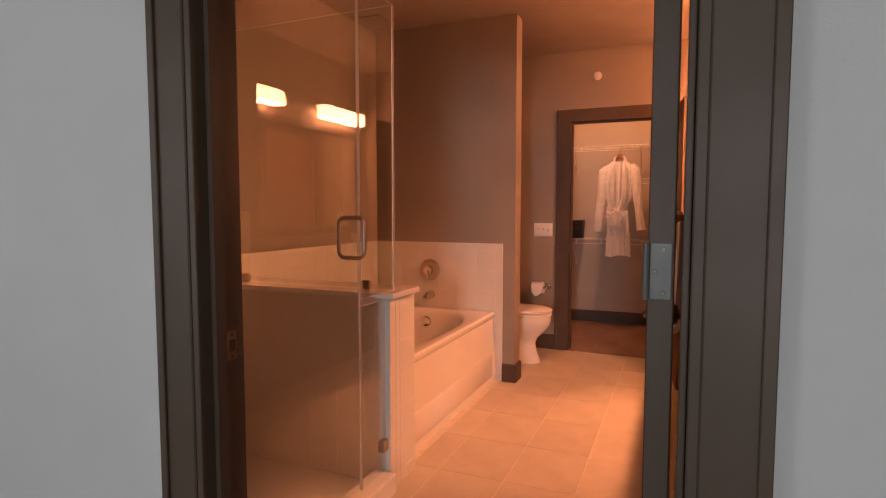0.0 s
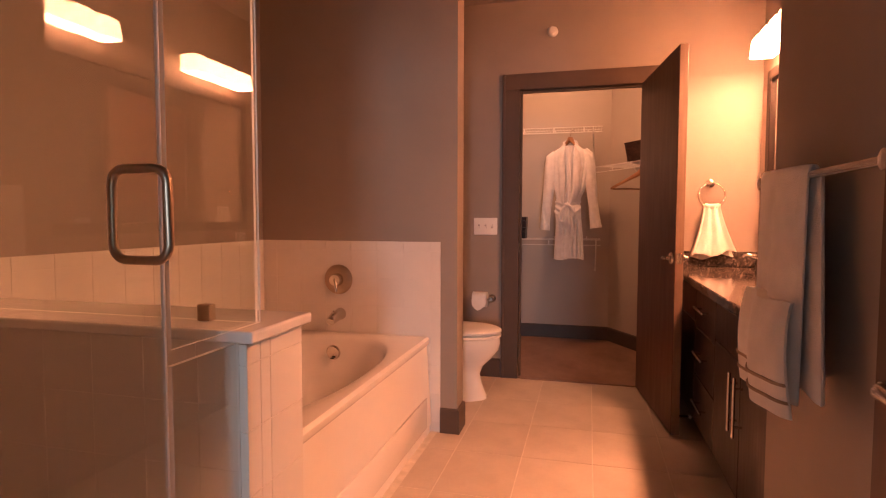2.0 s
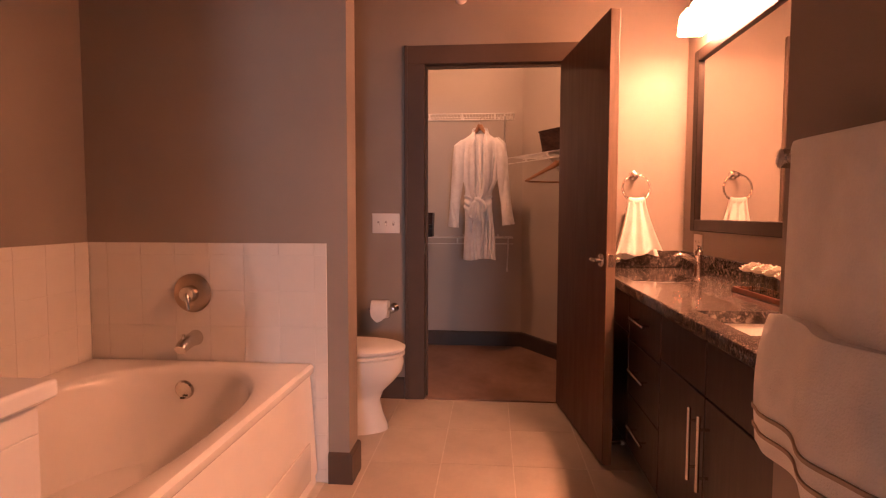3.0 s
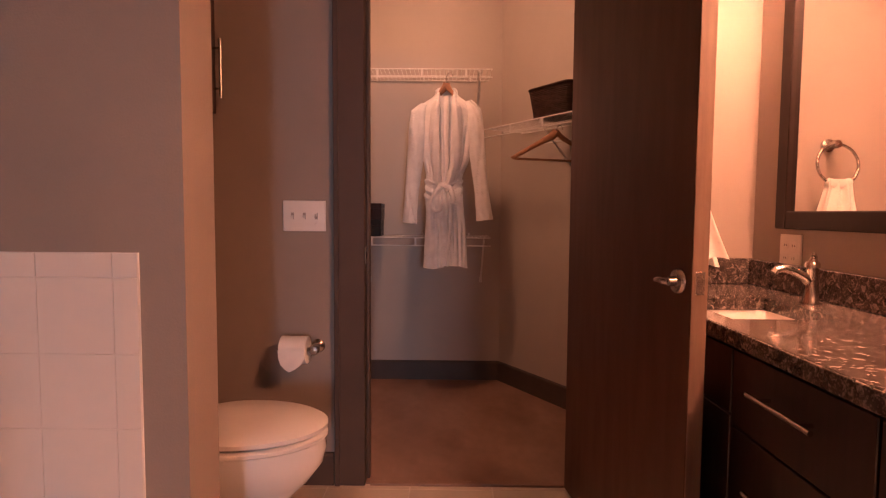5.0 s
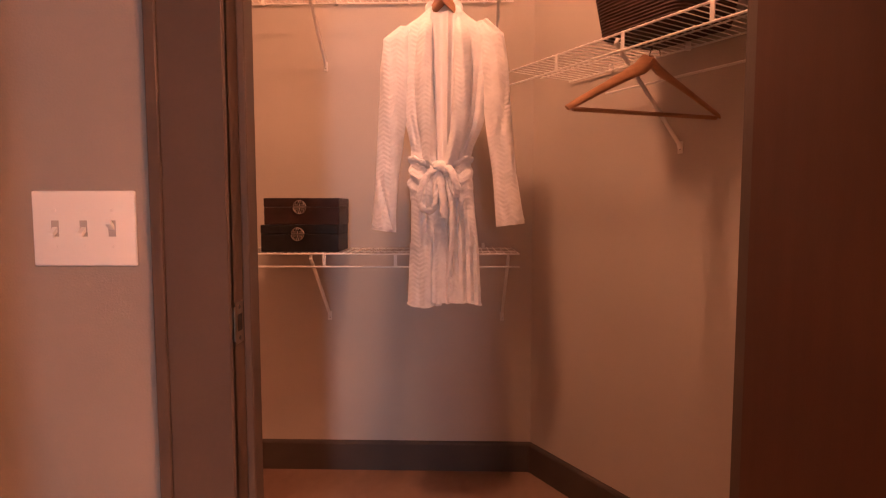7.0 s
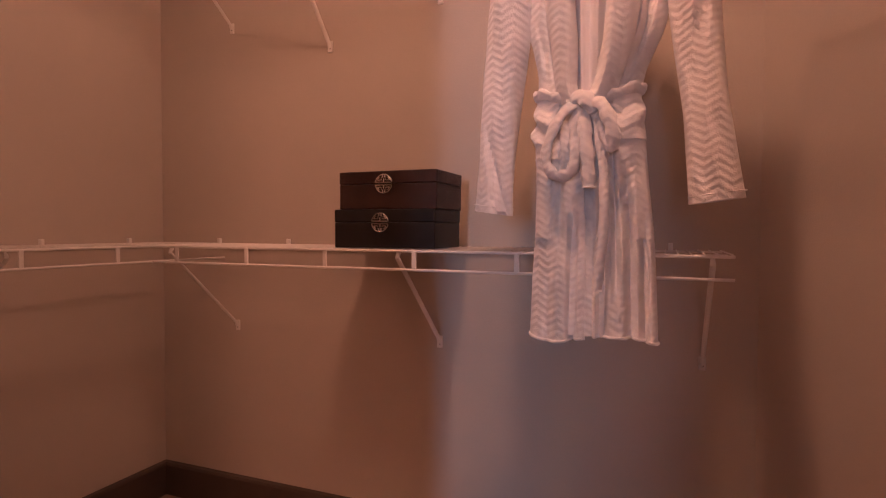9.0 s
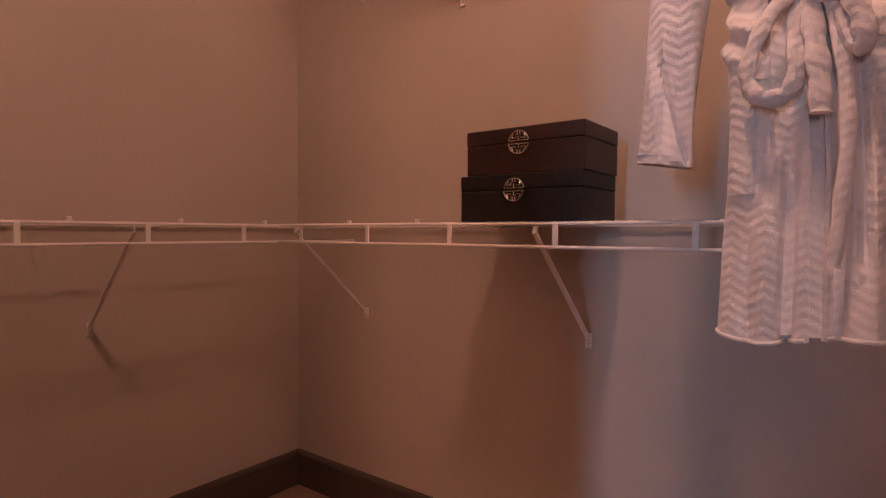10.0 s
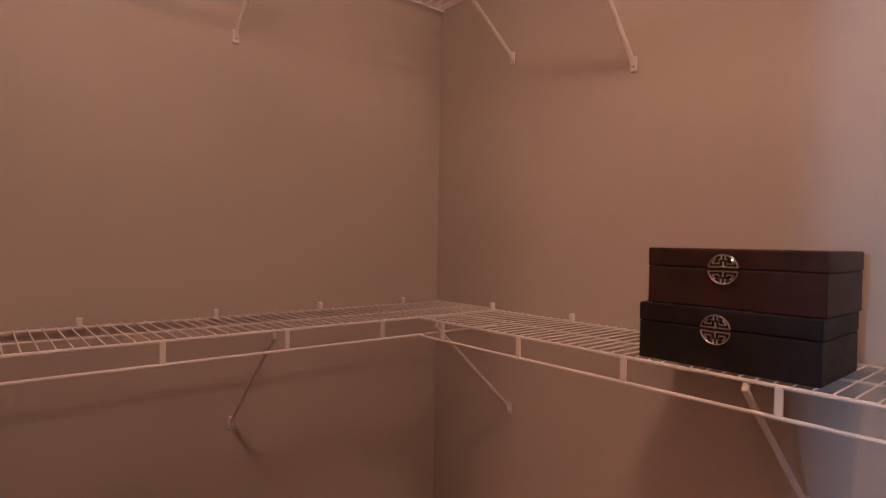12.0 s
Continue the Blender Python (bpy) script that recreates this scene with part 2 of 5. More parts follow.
def prism(bm, pts, z0, z1):
    a = [bm.verts.new((x, y, z0)) for x, y in pts]
    b = [bm.verts.new((x, y, z1)) for x, y in pts]
    n = len(pts)
    bm.faces.new(a[::-1]), bm.faces.new(b)
    for i in range(n):
        bm.faces.new((a[i], a[(i + 1) % n], b[(i + 1) % n], b[i]))
    return bm


def tube(bm, pts, r, seg=8, closed=False, caps=True, flat=1.0):
    """A round bar swept along points; r may be a number or one per point."""
    pts = [Vector(p) for p in pts]
    n = len(pts)
    rings = []
    up = None
    for i, p in enumerate(pts):
        d = (pts[(i + 1) % n] - pts[i - 1]) if closed else (pts[min(i + 1, n - 1)] - pts[max(i - 1, 0)])
        d.normalize()
        if up is None:
            up = d.orthogonal().normalized()
        up = (up - d * up.dot(d)).normalized()
        side = d.cross(up)
        rr = r[i] if isinstance(r, (list, tuple)) else r
        rings.append([bm.verts.new(p + (up * math.cos(a) + side * math.sin(a) * flat) * rr) for a in (2 * math.pi * k / seg for k in range(seg))])
    for i in range(n if closed else n - 1):
        a, b = rings[i], rings[(i + 1) % n]
        for k in range(seg):
            bm.faces.new((a[k], a[(k + 1) % seg], b[(k + 1) % seg], b[k]))
    if caps and not closed:
        bm.faces.new(rings[0][::-1]), bm.faces.new(rings[-1])
    return bm


def rings(bm, loops, cap0=True, cap1=True, closed=True):
    """Skin between loops of points of one length."""
    vs = [[bm.verts.new(p) for p in lp] for lp in loops]
    n = len(loops[0])
    for a, b in zip(vs, vs[1:]):
        for k in range(n if closed else n - 1):
            bm.faces.new((a[k], a[(k + 1) % n], b[(k + 1) % n], b[k]))
    if cap0:
        bm.faces.new(vs[0][::-1])
    if cap1:
        bm.faces.new(vs[-1])
    return bm


def turned(bm, prof, m=Matrix(), seg=24, cap0=True, cap1=True):
    """A turned shape from (radius, height) pairs round z."""
    return rings(bm, [[m @ Vector((r * math.cos(a), r * math.sin(a), z)) for a in (2 * math.pi * k / seg for k in range(seg))] for r, z in prof], cap0, cap1)


def mesh_of(name, bm, material, smooth=False):
    bmesh.ops.recalc_face_normals(bm, faces=bm.faces)
    me = bpy.data.meshes.new(name)
    bm.to_mesh(me)
    bm.free()
    me.materials.append(material)
    if smooth:
        me.shade_smooth()
        me.set_sharp_from_angle(angle=radians(40))
    return me


def part(name, bm, material, parent, label="", smooth=False):
    ob = new(name, mesh_of(name, bm, material, smooth))
    ob.parent = parent
    return tagged(ob, label)


def solid(name, bm, material, label, category, kind="", group="", smooth=False, at=None):
    ob = new(name, mesh_of(name, bm, material, smooth))
    if at is not None:
        ob.matrix_basis = at
    return tagged(ob, label, category, group, kind)


def thing(name, at, label, category, group="", kind=""):
    ob = new(name)
    ob.empty_display_size = 0.1
    ob.matrix_basis = at
    return tagged(ob, label, category, group, kind)


def B():
    return bmesh.new()


# ---- large structure ----
H = 2.67
def wall(name, boxes, material, label):
    bm = B()
    for b in boxes:
        box(bm, *b)
    return solid(name, bm, material, label, "wall", "structure")


wall_west = wall("wall_west", [(-1.47, -1.345, -4.03, -0.98, 0, H)], M_WALL, "taupe painted bathroom wall above the bathtub")
wall_toilet = wall("wall_toilet", [(-0.92, -0.783, -0.98, 0, 0, H)], M_WALL, "taupe painted wall behind the toilet")
wall_wing = wall("wall_wing", [(-1.345, -0.19, -1.125, -0.98, 0, H)], M_WALL, "taupe painted wing wall between bathtub and toilet")
OX0, OX1, OZ = 0.0, 0.862, 2.055
wall_north = wall("wall_north", [(-1.435, OX0 - 0.018, 0, 0.1, 0, H), (OX1 + 0.018, 1.66, 0, 0.1, 0, H), (OX0 - 0.018, OX1 + 0.018, 0, 0.1, OZ + 0.018, H)], M_WALL, "taupe painted wall with a doorway to the closet")
wall_east = wall("wall_east", [(1.54, 1.66, -2.28, 0, 0, H)], M_WALL, "taupe painted wall behind the vanity")
wall_towel = wall("wall_towel", [(0.97, 1.09, -4.03, -2.4, 0, H), (0.97, 1.66, -2.4, -2.28, 0, H)], M_WALL, "taupe painted wall carrying the towel bar")
EX0, EX1 = -0.08, 0.956
wall_entry = wall("wall_entry", [(-2.6, EX0, -4.145, -4.03, 0, H), (EX1, 3.0, -4.145, -4.03, 0, H), (EX0, EX1, -4.145, -4.03, OZ, H)], M_BED_WALL, "pale grey wall with the bathroom doorway")
wall("wall_bath_liner", [(-1.345, EX0 - 0.12, -4.03, -4.022, 0, H)], M_WALL, "taupe painted inner face of the entry wall")
wall("wall_bedroom_west", [(-2.72, -2.6, -12.0, -7.8, 0, H), (-2.72, -2.6, -6.6, -4.03, 0, H), (-2.72, -2.6, -7.8, -6.6, 0, 0.65), (-2.72, -2.6, -7.8, -6.6, 2.35, H)], M_BED_WALL, "pale grey bedroom wall")
wall("wall_bedroom_east", [(3.0, 3.12, -12.0, -4.03, 0, H)], M_BED_WALL, "pale grey bedroom wall")
wall("wall_bedroom_south", [(-2.72, 1.27, -12.12, -12.0, 0, H), (2.13, 3.12, -12.12, -12.0, 0, H), (1.27, 2.13, -12.12, -12.0, 0, 0.65), (1.27, 2.13, -12.12, -12.0, 2.35, H)], M_BED_WALL, "pale grey bedroom wall with a window")
CY, CX = 1.44, -1.315
wall_closet_back = wall("wall_closet_back", [(CX - 0.12, 0.67, CY, CY + 0.12, 0, H)], M_CLOSET_WALL, "beige painted back wall of the closet")
wall_closet_west = wall("wall_closet_west", [(CX - 0.12, CX, 0.1, CY, 0, H)], M_CLOSET_WALL, "beige painted side wall of the closet")
DX, DY = 0.53, -0.848            # direction of the angled wall
C0 = (0.67, CY)
C1 = (C0[0] + DX * 1.5805, 0.1)
solid("wall_closet_angled", prism(B(), [C0, C1, (C1[0] + 0.14, C1[1]), (C0[0] + 0.14, C0[1] + 0.12), (C0[0], C0[1] + 0.12)], 0, H), M_CLOSET_WALL, "beige painted angled wall of the closet", "wall", "structure")
wall("wall_closet_front", [(CX, OX0 - 0.018, 0.1, 0.106, 0, H), (OX1 + 0.018, C1[0], 0.1, 0.106, 0, H), (OX0 - 0.018, OX1 + 0.018, 0.1, 0.106, OZ + 0.018, H)], M_CLOSET_WALL, "beige painted inner face of the closet doorway wall")
solid("ceiling", box(B(), -2.72, 3.12, -12.12, 1.56, H, H + 0.12), M_CEIL, "plain painted ceiling", "ceiling", "structure")
floor = solid("floor", box(B(), -1.47, 1.66, -4.08, 0.0, -0.12, -0.0012), M_FGROUT, "pale grout bed under beige floor tiles", "floor", "structure")
solid("floor_closet", box(B(), -1.435, 1.66, 0.0, 1.56, -0.12, 0.008), M_VINYL, "mottled brown stained closet floor", "floor", "structure")
solid("floor_bedroom", box(B(), -2.72, 3.12, -12.12, -4.08, -0.12, 0.0), M_CARPET, "grey carpet in the bedroom", "floor", "structure")
solid("door_threshold", box(B(), OX0 + 0.02, OX1 - 0.02, -0.014, 0.014, -0.01, 0.0095, 0.002), M_VINYL, "thin brown strip between tile and closet floor", "threshold", "structure")

# baseboards
def base(pts, label="dark painted baseboard", mt=None):
    """A baseboard along a line of points, room on its right-hand side."""
    for (xa, ya), (xb, yb) in zip(pts, pts[1:]):
        d = Vector((xb - xa, yb - ya, 0))
        ln = d.length
        bm = B()
        prof = [(0, 0), (0.016, 0), (0.016, 0.122), (0.012, 0.13), (0, 0.134)]
        rings(bm, [[Vector((s, -p, z)) for p, z in prof] for s in (0, ln)])
        ob = solid("baseboard", bm, mt or M_BASE, label, "baseboard", "structure")
        ob.matrix_basis = Matrix.Translation((xa, ya, 0)) @ Matrix.Rotation(math.atan2(d.y, d.x), 4, "Z")


base([(CX, CY - 0.0), (C0[0], CY)], "dark painted baseboard in the closet")
base([C0, C1], "dark painted baseboard in the closet")
base([(CX, 0.106), (CX, CY)], "dark painted baseboard in the closet")
base([(-0.783, 0.0), (-0.128, 0.0)], mt=M_TRIM)
base([(0.99, 0.0), (1.06, 0.0)])
base([(-0.19, -1.141), (-0.19, -0.98)], mt=M_TRIM)
base([(-0.28, -1.125), (-0.19, -1.125)], mt=M_TRIM)
base([(0.97, -2.28), (0.97, -4.03)], mt=M_TRIM)
base([(EX1 + 0.115, -4.145), (3.0, -4.145)], mt=M_TRIM)
base([(-2.6, -4.145), (EX0 - 0.115, -4.145)], mt=M_TRIM)

# door casings and jambs
def casing(x0, x1, top, y, out, width=0.122):
    """Flat casing round an opening on a wall face at y; out is -1 or 1."""
    ya, yb = sorted((y, y + out * 0.018))
    bm = B()
    box(bm, x0 - width, x0, ya, yb, 0, top, 0.003, 1)
    box(bm, x1, x1 + width, ya, yb, 0, top, 0.003, 1)
    box(bm, x0 - width, x1 + width, ya, yb, top, top + width * 0.9, 0.003, 1)
    yc, yd = sorted((y + out * 0.018, y + out * 0.026))
    box(bm, x0 - width, x0 - width + 0.02, yc, yd, 0, top + width * 0.9, 0.002, 1)
    box(bm, x1 + width - 0.02, x1 + width, yc, yd, 0, top + width * 0.9, 0.002, 1)
    return solid("trim", bm, M_TRIM, "dark taupe painted door casing", "door casing", "structure")


def jamb(x0, x1, top, y0, y1, ys):
    """Jamb lining with a stop at ys."""
    bm = B()
    for a, b in ((x0, x0 + 0.018), (x1 - 0.018, x1)):
        box(bm, a, b, y0, y1, 0, top, 0.002, 1)
    box(bm, x0 + 0.018, x1 - 0.018, y0, y1, top - 0.018, top, 0.002, 1)
    box(bm, x0 + 0.018, x0 + 0.031, ys, ys + 0.035, 0, top - 0.018, 0.002, 1)
    box(bm, x1 - 0.031, x1 - 0.018, ys, ys + 0.035, 0, top - 0.018, 0.002, 1)
    box(bm, x0 + 0.031, x1 - 0.031, ys, ys + 0.035, top - 0.031, top - 0.018, 0.002, 1)
    return solid("trim", bm, M_TRIM, "dark taupe painted door jamb with stop", "door jamb", "structure")


casing(OX0, OX1, OZ, 0.0, -1)
casing(OX0 - 0.006, OX1 + 0.006, OZ + 0.006, 0.106, 1, 0.07)
jamb(OX0 - 0.018, OX1 + 0.018, OZ + 0.018, -0.012, 0.112, 0.035)
casing(EX0, EX1, OZ, -4.145, -1, 0.1)
casing(EX0, EX1, OZ, -4.03, 1, 0.07)
jamb(EX0 - 0.001, EX1 + 0.001, OZ, -4.158, -4.018, -4.12)


def strike(x, y, z):
    t = thing("strike_plate", pose(x, y, z), "small metal strike plate let into the door jamb", "strike plate", kind="structure")
    bm = B()
    box(bm, 0, 0.002, -0.016, 0.016, -0.035, 0.035, 0.0008, 1)
    box(bm, 0.0, 0.004, -0.022, -0.016, -0.028, 0.028, 0.001, 1)
    part("plate", bm, M_BRONZE, t)
    # dark plate on the surface, coloured as the shade in the hole
    part("latch_hole", box(B(), 0.002, 0.0026, -0.008, 0.01, -0.014, 0.014), M_SLOT, t)
    for zz in (-0.026, 0.026):
        part("screw", turned(B(), [(0.004, 0), (0.003, 0.001)], pose(0.002, 0, zz, 0, 90, 0), 10), M_SCREW, t)


strike(OX0 - 0.001, 0.016, 0.94)
strike(EX0 + 0.017, -4.06, 0.95)


# doors
def lever_set(parent, x, y, z, side, reach):
    """A lever handle on a round rose; side is the way it stands out of the leaf along local y, reach the way of the lever along local x."""
    bm = turned(B(), [(0.033, 0), (0.033, 0.006), (0.028, 0.012), (0.014, 0.014), (0.011, 0.032), (0.0, 0.033)], pose(x, y, z, -90 * side, 0, 0), 24)
    rose = part("rose", bm, M_NICKEL, parent, "brushed nickel rose", True)
    pts = [(x, y + side * 0.03, z), (x + reach * 0.01, y + side * 0.036, z), (x + reach * 0.026, y + side * 0.039, z + 0.002), (x + reach * 0.046, y + side * 0.038, z - 0.001)]
    part("lever", tube(B(), pts, [0.010, 0.0105, 0.009, 0.0075], 10), M_NICKEL, parent, "brushed nickel lever", True)


def door(name, hinge, angle, width, height, label, backset=0.05):
    """Leaf from its hinge edge along local +x, thickness along +y."""
    d = thing(name, pose(hinge[0], hinge[1], 0.012, 0, 0, angle), label, "door", kind="structure")
    part("leaf", box(B(), 0, width, 0, 0.044, 0, height, 0.0015, 1), M_DOOR, d, "flush dark brown wood veneer leaf")
    part("edge_band", box(B(), width, width + 0.0025, 0.002, 0.042, 0.002, height - 0.002, 0.0005, 1), M_EDGE, d, "lighter wood edge")
    part("edge_band", box(B(), -0.0025, 0, 0.002, 0.042, 0.002, height - 0.002, 0.0005, 1), M_TRIM, d, "painted hinge edge")
    lever_set(d, width - backset, 0.044, 0.935, 1, -1)
    lever_set(d, width - backset, 0.0, 0.935, -1, -1)
    part("latch_plate", box(B(), width + 0.0025, width + 0.004, 0.010, 0.034, 0.907, 0.963, 0.0005, 1), M_NICKEL, d)
    for z in (0.22, 1.155, 1.83):
        h = part("hinge", box(B(), -0.005, -0.0025, 0.004, 0.04, z - 0.05, z + 0.05, 0.001, 1), M_PAINTED_STEEL, d, "grey hinge leaf")
        part("knuckle", tube(B(), [(-0.006, 0.046, z - 0.05), (-0.006, 0.046, z + 0.05)], 0.006, 10), M_PAINTED_STEEL, h)
        for k, (yy, zz) in enumerate(((0.018, -0.038), (0.032, 0.0), (0.018, 0.038))):
            part("screw", turned(B(), [(0.0042, 0), (0.0036, 0.0012)], pose(-0.005, yy, z + zz, 0, -90, 0), 10), M_SCREW, h)
    return d


# leaf of the closet doorway, open into the bathroom
door_2 = door("door_2", (0.806, -0.032), -82.6, 0.858, 2.035, "dark brown closet door standing open against the vanity")
stop = part("door_stop", tube(B(), [(0.82, 0.044, 0.09), (0.82, 0.06, 0.09), (0.82, 0.1, 0.09)], [0.012, 0.006, 0.006], 10), M_NICKEL, door_2, "metal door stop", True)
part("rubber_tip", tube(B(), [(0.82, 0.1, 0.09), (0.82, 0.113, 0.09)], 0.011, 12), M_PLASTIC, stop)
# leaf of the bathroom doorway, open along the towel wall
door_1 = door("door_1", (0.914, -4.032), 90.4, 0.92, 2.035, "dark brown bathroom door standing open along the wall", 0.085)

# bedroom windows; the side one is added, unseen, to brighten the entry wall
def bedroom_window(name, at, w):
    win = thing(name, at, "unseen white framed bedroom window", "window", kind="structure")
    bm = B()
    for a in ((-w, 0.05 - w, -0.85, 0.85), (w - 0.05, w, -0.85, 0.85), (0.05 - w, w - 0.05, -0.85, -0.8), (0.05 - w, w - 0.05, 0.8, 0.85), (0.05 - w, w - 0.05, -0.02, 0.02)):
        box(bm, a[0], a[1], -0.04, 0.04, a[2], a[3], 0.004, 1)
    part("window_frame", bm, M_PLASTIC, win)
    for z in (-0.41, 0.41):
        p = part("pane", box(B(), 0.05 - w, w - 0.05, -0.004, 0.004, z - 0.39, z + 0.39), M_GLASS, win)
        p.visible_shadow = False


bedroom_window("window_1", pose(1.7, -12.06, 1.5), 0.43)
bedroom_window("added_window_2", pose(-2.66, -7.2, 1.5, 0, 0, 90), 0.6)

# ---- bathroom: vanity lights ----
def vanity_light(y, group):
    t = thing("vanity_light", pose(1.54, y, 2.2), "lit wall lamp with a row of square frosted glass shades", "wall lamp", group)
    part("backplate", box(B(), -0.03, 0, -0.3, 0.3, -0.035, 0.035, 0.006), M_NICKEL, t, "brushed nickel back bar")
    for k in range(4):
        yy = -0.24 + 0.16 * k
        arm = part("arm", tube(B(), [(-0.02, yy, 0.0), (-0.06, yy, 0.012), (-0.095, yy, 0.012)], 0.008, 8), M_NICKEL, t, "", True)
        bm = B()
        rings(bm, [[Vector((-0.095 + sx * w, yy + sy * w, z)) for sx, sy in ((-1, -1), (1, -1), (1, 1), (-1, 1))] for w, z in ((0.062, -0.105), (0.064, -0.1), (0.056, -0.005), (0.05, 0.0))])
        part("shade", bm, M_SHADE, t, "lit frosted glass shade")
        part("bulb_opening", box(B(), -0.15, -0.04, yy - 0.055, yy + 0.055, -0.109, -0.106), M_BULB, t, "glowing open underside")
        # cap added on top to keep the lamp's light off the ceiling
        part("uplight_blocker", box(B(), -0.15, -0.04, yy - 0.055, yy + 0.055, 0.002, 0.007, 0.001, 1), M_NICKEL, t, "added nickel cap that blocks upward light")


vanity_light(-0.6, "vanity lights")
vanity_light(-1.79, "vanity lights")

dome = thing("ceiling_light", pose(0.15, 0.43, H), "round lit opal glass ceiling lamp in the closet", "ceiling lamp")
part("base_ring", turned(B(), [(0.1, -0.0), (0.105, -0.012), (0.1, -0.025)]), M_PLASTIC, dome, "", True)
part("globe", turned(B(), [(0.082, -0.025), (0.084, -0.045), (0.072, -0.07), (0.042, -0.088), (0.0, -0.094)]), M_DOME, dome, "lit opal glass", True)

# ---- bathtub ----
TX0, TX1, TY0, TY1, TZ = -1.335, -0.305, -2.645, -1.136, 0.52
tub = thing("bathtub", pose((TX0 + TX1) / 2, (TY0 + TY1) / 2, 0), "white acrylic alcove bathtub with an oval basin", "bathtub")
tw, tl = (TX1 - TX0) / 2, (TY1 - TY0) / 2


def superring(ax, ay, z, p, n=64, cx=0.0, cy=0.0):
    out = []
    for k in range(n):
        a = 2 * math.pi * k / n
        c, s = math.cos(a), math.sin(a)
        out.append(Vector((cx + ax * math.copysign(abs(c) ** (2 / p), c), cy + ay * math.copysign(abs(s) ** (2 / p), s), z)))
    return out


def rect_ring(ax, ay, z, n=64):
    """A rectangle sampled at the same angles as superring."""
    out = []
    for k in range(n):
        a = 2 * math.pi * k / n
        c, s = math.cos(a), math.sin(a)
        f = 1 / max(abs(c) / ax, abs(s) / ay)
        if min(abs(abs(c) / ax - abs(s) / ay), 9) * f < 0.07:
            out.append(Vector((math.copysign(ax, c), math.copysign(ay, s), z)))
        else:
            out.append(Vector((c * f, s * f, z)))
    return out


bm = B()
loops = [rect_ring(tw - 0.03, tl - 0.002, 0.0), rect_ring(tw - 0.03, tl - 0.002, 0.04), rect_ring(tw - 0.018, tl - 0.002, 0.05), rect_ring(tw - 0.018, tl - 0.002, TZ - 0.05), rect_ring(tw - 0.004, tl - 0.002, TZ - 0.035), rect_ring(tw, tl, TZ - 0.012), rect_ring(tw - 0.012, tl - 0.004, TZ)]
loops += [superring(0.425, 0.69, TZ, 2.5), superring(0.414, 0.678, TZ - 0.008, 2.5), superring(0.405, 0.66, TZ - 0.03, 2.5), superring(0.375, 0.61, TZ - 0.22, 2.5), superring(0.34, 0.56, TZ - 0.36, 2.6), superring(0.27, 0.48, TZ - 0.41, 2.6), superring(0.1, 0.2, TZ - 0.415, 2.2)]
rings(bm, loops, False, True)
for vert in bm.verts:
    if vert.co.x > 0.435:
        vert.co.x -= 0.034 * vert.co.z / TZ
part("shell", bm, M_ACRYLIC, tub, "glossy white acrylic", True)
bm = B()
box(bm, tw - 0.024, tw - 0.016, -tl + 0.10, tl - 0.10, 0.06, 0.22, 0.006, 2)
part("apron_panel", bm, M_ACRYLIC, tub, "raised apron panel", True)
ov = part("overflow_cap", turned(B(), [(0.04, 0), (0.04, 0.006), (0.034, 0.012), (0.0, 0.014)], pose(-0.02, 0.628, TZ - 0.085, 98, 0, 0), 24), M_NICKEL, tub, "round nickel overflow cap", True)
part("slot", box(B(), -0.03, -0.01, 0.606, 0.612, TZ - 0.118, TZ - 0.112), M_SLOT, ov)
part("drain", turned(B(), [(0.035, 0.0), (0.035, 0.004), (0.0, 0.005)], pose(-0.0, 0.42, TZ - 0.412)), M_NICKEL, tub, "", True)

valve = thing("bath_valve", pose(-0.866, -1.137, 0.815), "round brushed nickel bath mixer with a lever on white tile", "bath tap")
part("escutcheon", turned(B(), [(0.083, 0), (0.083, 0.004), (0.076, 0.010), (0.05, 0.014), (0.0, 0.015)], pose(0, 0, 0, 90, 0, 0), 36), M_BRONZE, valve, "round nickel plate", True)
part("hub", turned(B(), [(0.036, 0.012), (0.034, 0.045), (0.03, 0.055), (0.0, 0.057)], pose(0, 0, 0, 90, 0, 0), 24), M_NICKEL, valve, "", True)
part("lever", tube(B(), [(0, -0.05, 0), (0.012, -0.062, -0.03), (0.016, -0.064, -0.062)], [0.012, 0.010, 0.008], 10), M_NICKEL, valve, "", True)
sp = thing("tub_spout", pose(-0.857, -1.137, 0.61), "brushed nickel bathtub spout on white tile", "bath tap")
part("body", tube(B(), [(0, 0, 0.012), (0, -0.01, 0.012), (0, -0.06, 0.008), (0, -0.11, -0.004), (0, -0.125, -0.014)], [0.034, 0.03, 0.029, 0.026, 0.023], 16), M_NICKEL, sp, "", True)
part("diverter", tube(B(), [(0, -0.095, 0.02), (0, -0.095, 0.045)], 0.006, 10), M_NICKEL, sp, "", True)

# ---- half wall, shower ----
half = solid("half_wall", box(B(), -1.345, -0.285, -2.885, -2.66, 0, 0.875), M_GROUT, "half-height wall clad in white tile between shower and bathtub", "half wall", "structure")
box_post = solid("half_wall_post", box(B(), -0.285, -0.262, -2.908, -2.66, 0, 0.875), M_GROUT, "tiled end of the half-height wall", "half wall", "structure")
solid("half_wall_cap", box(B(), -1.34, -0.236, -2.922, -2.644, 0.879, 0.907, 0.006, 3), M_PORCELAIN, "white solid-surface cap on the half wall", "wall cap", "structure")
solid("shower_curb", box(B(), -0.345, -0.225, -4.02, -2.912, 0, 0.095, 0.008, 3), M_PORCELAIN, "white raised shower curb", "shower curb", "structure")
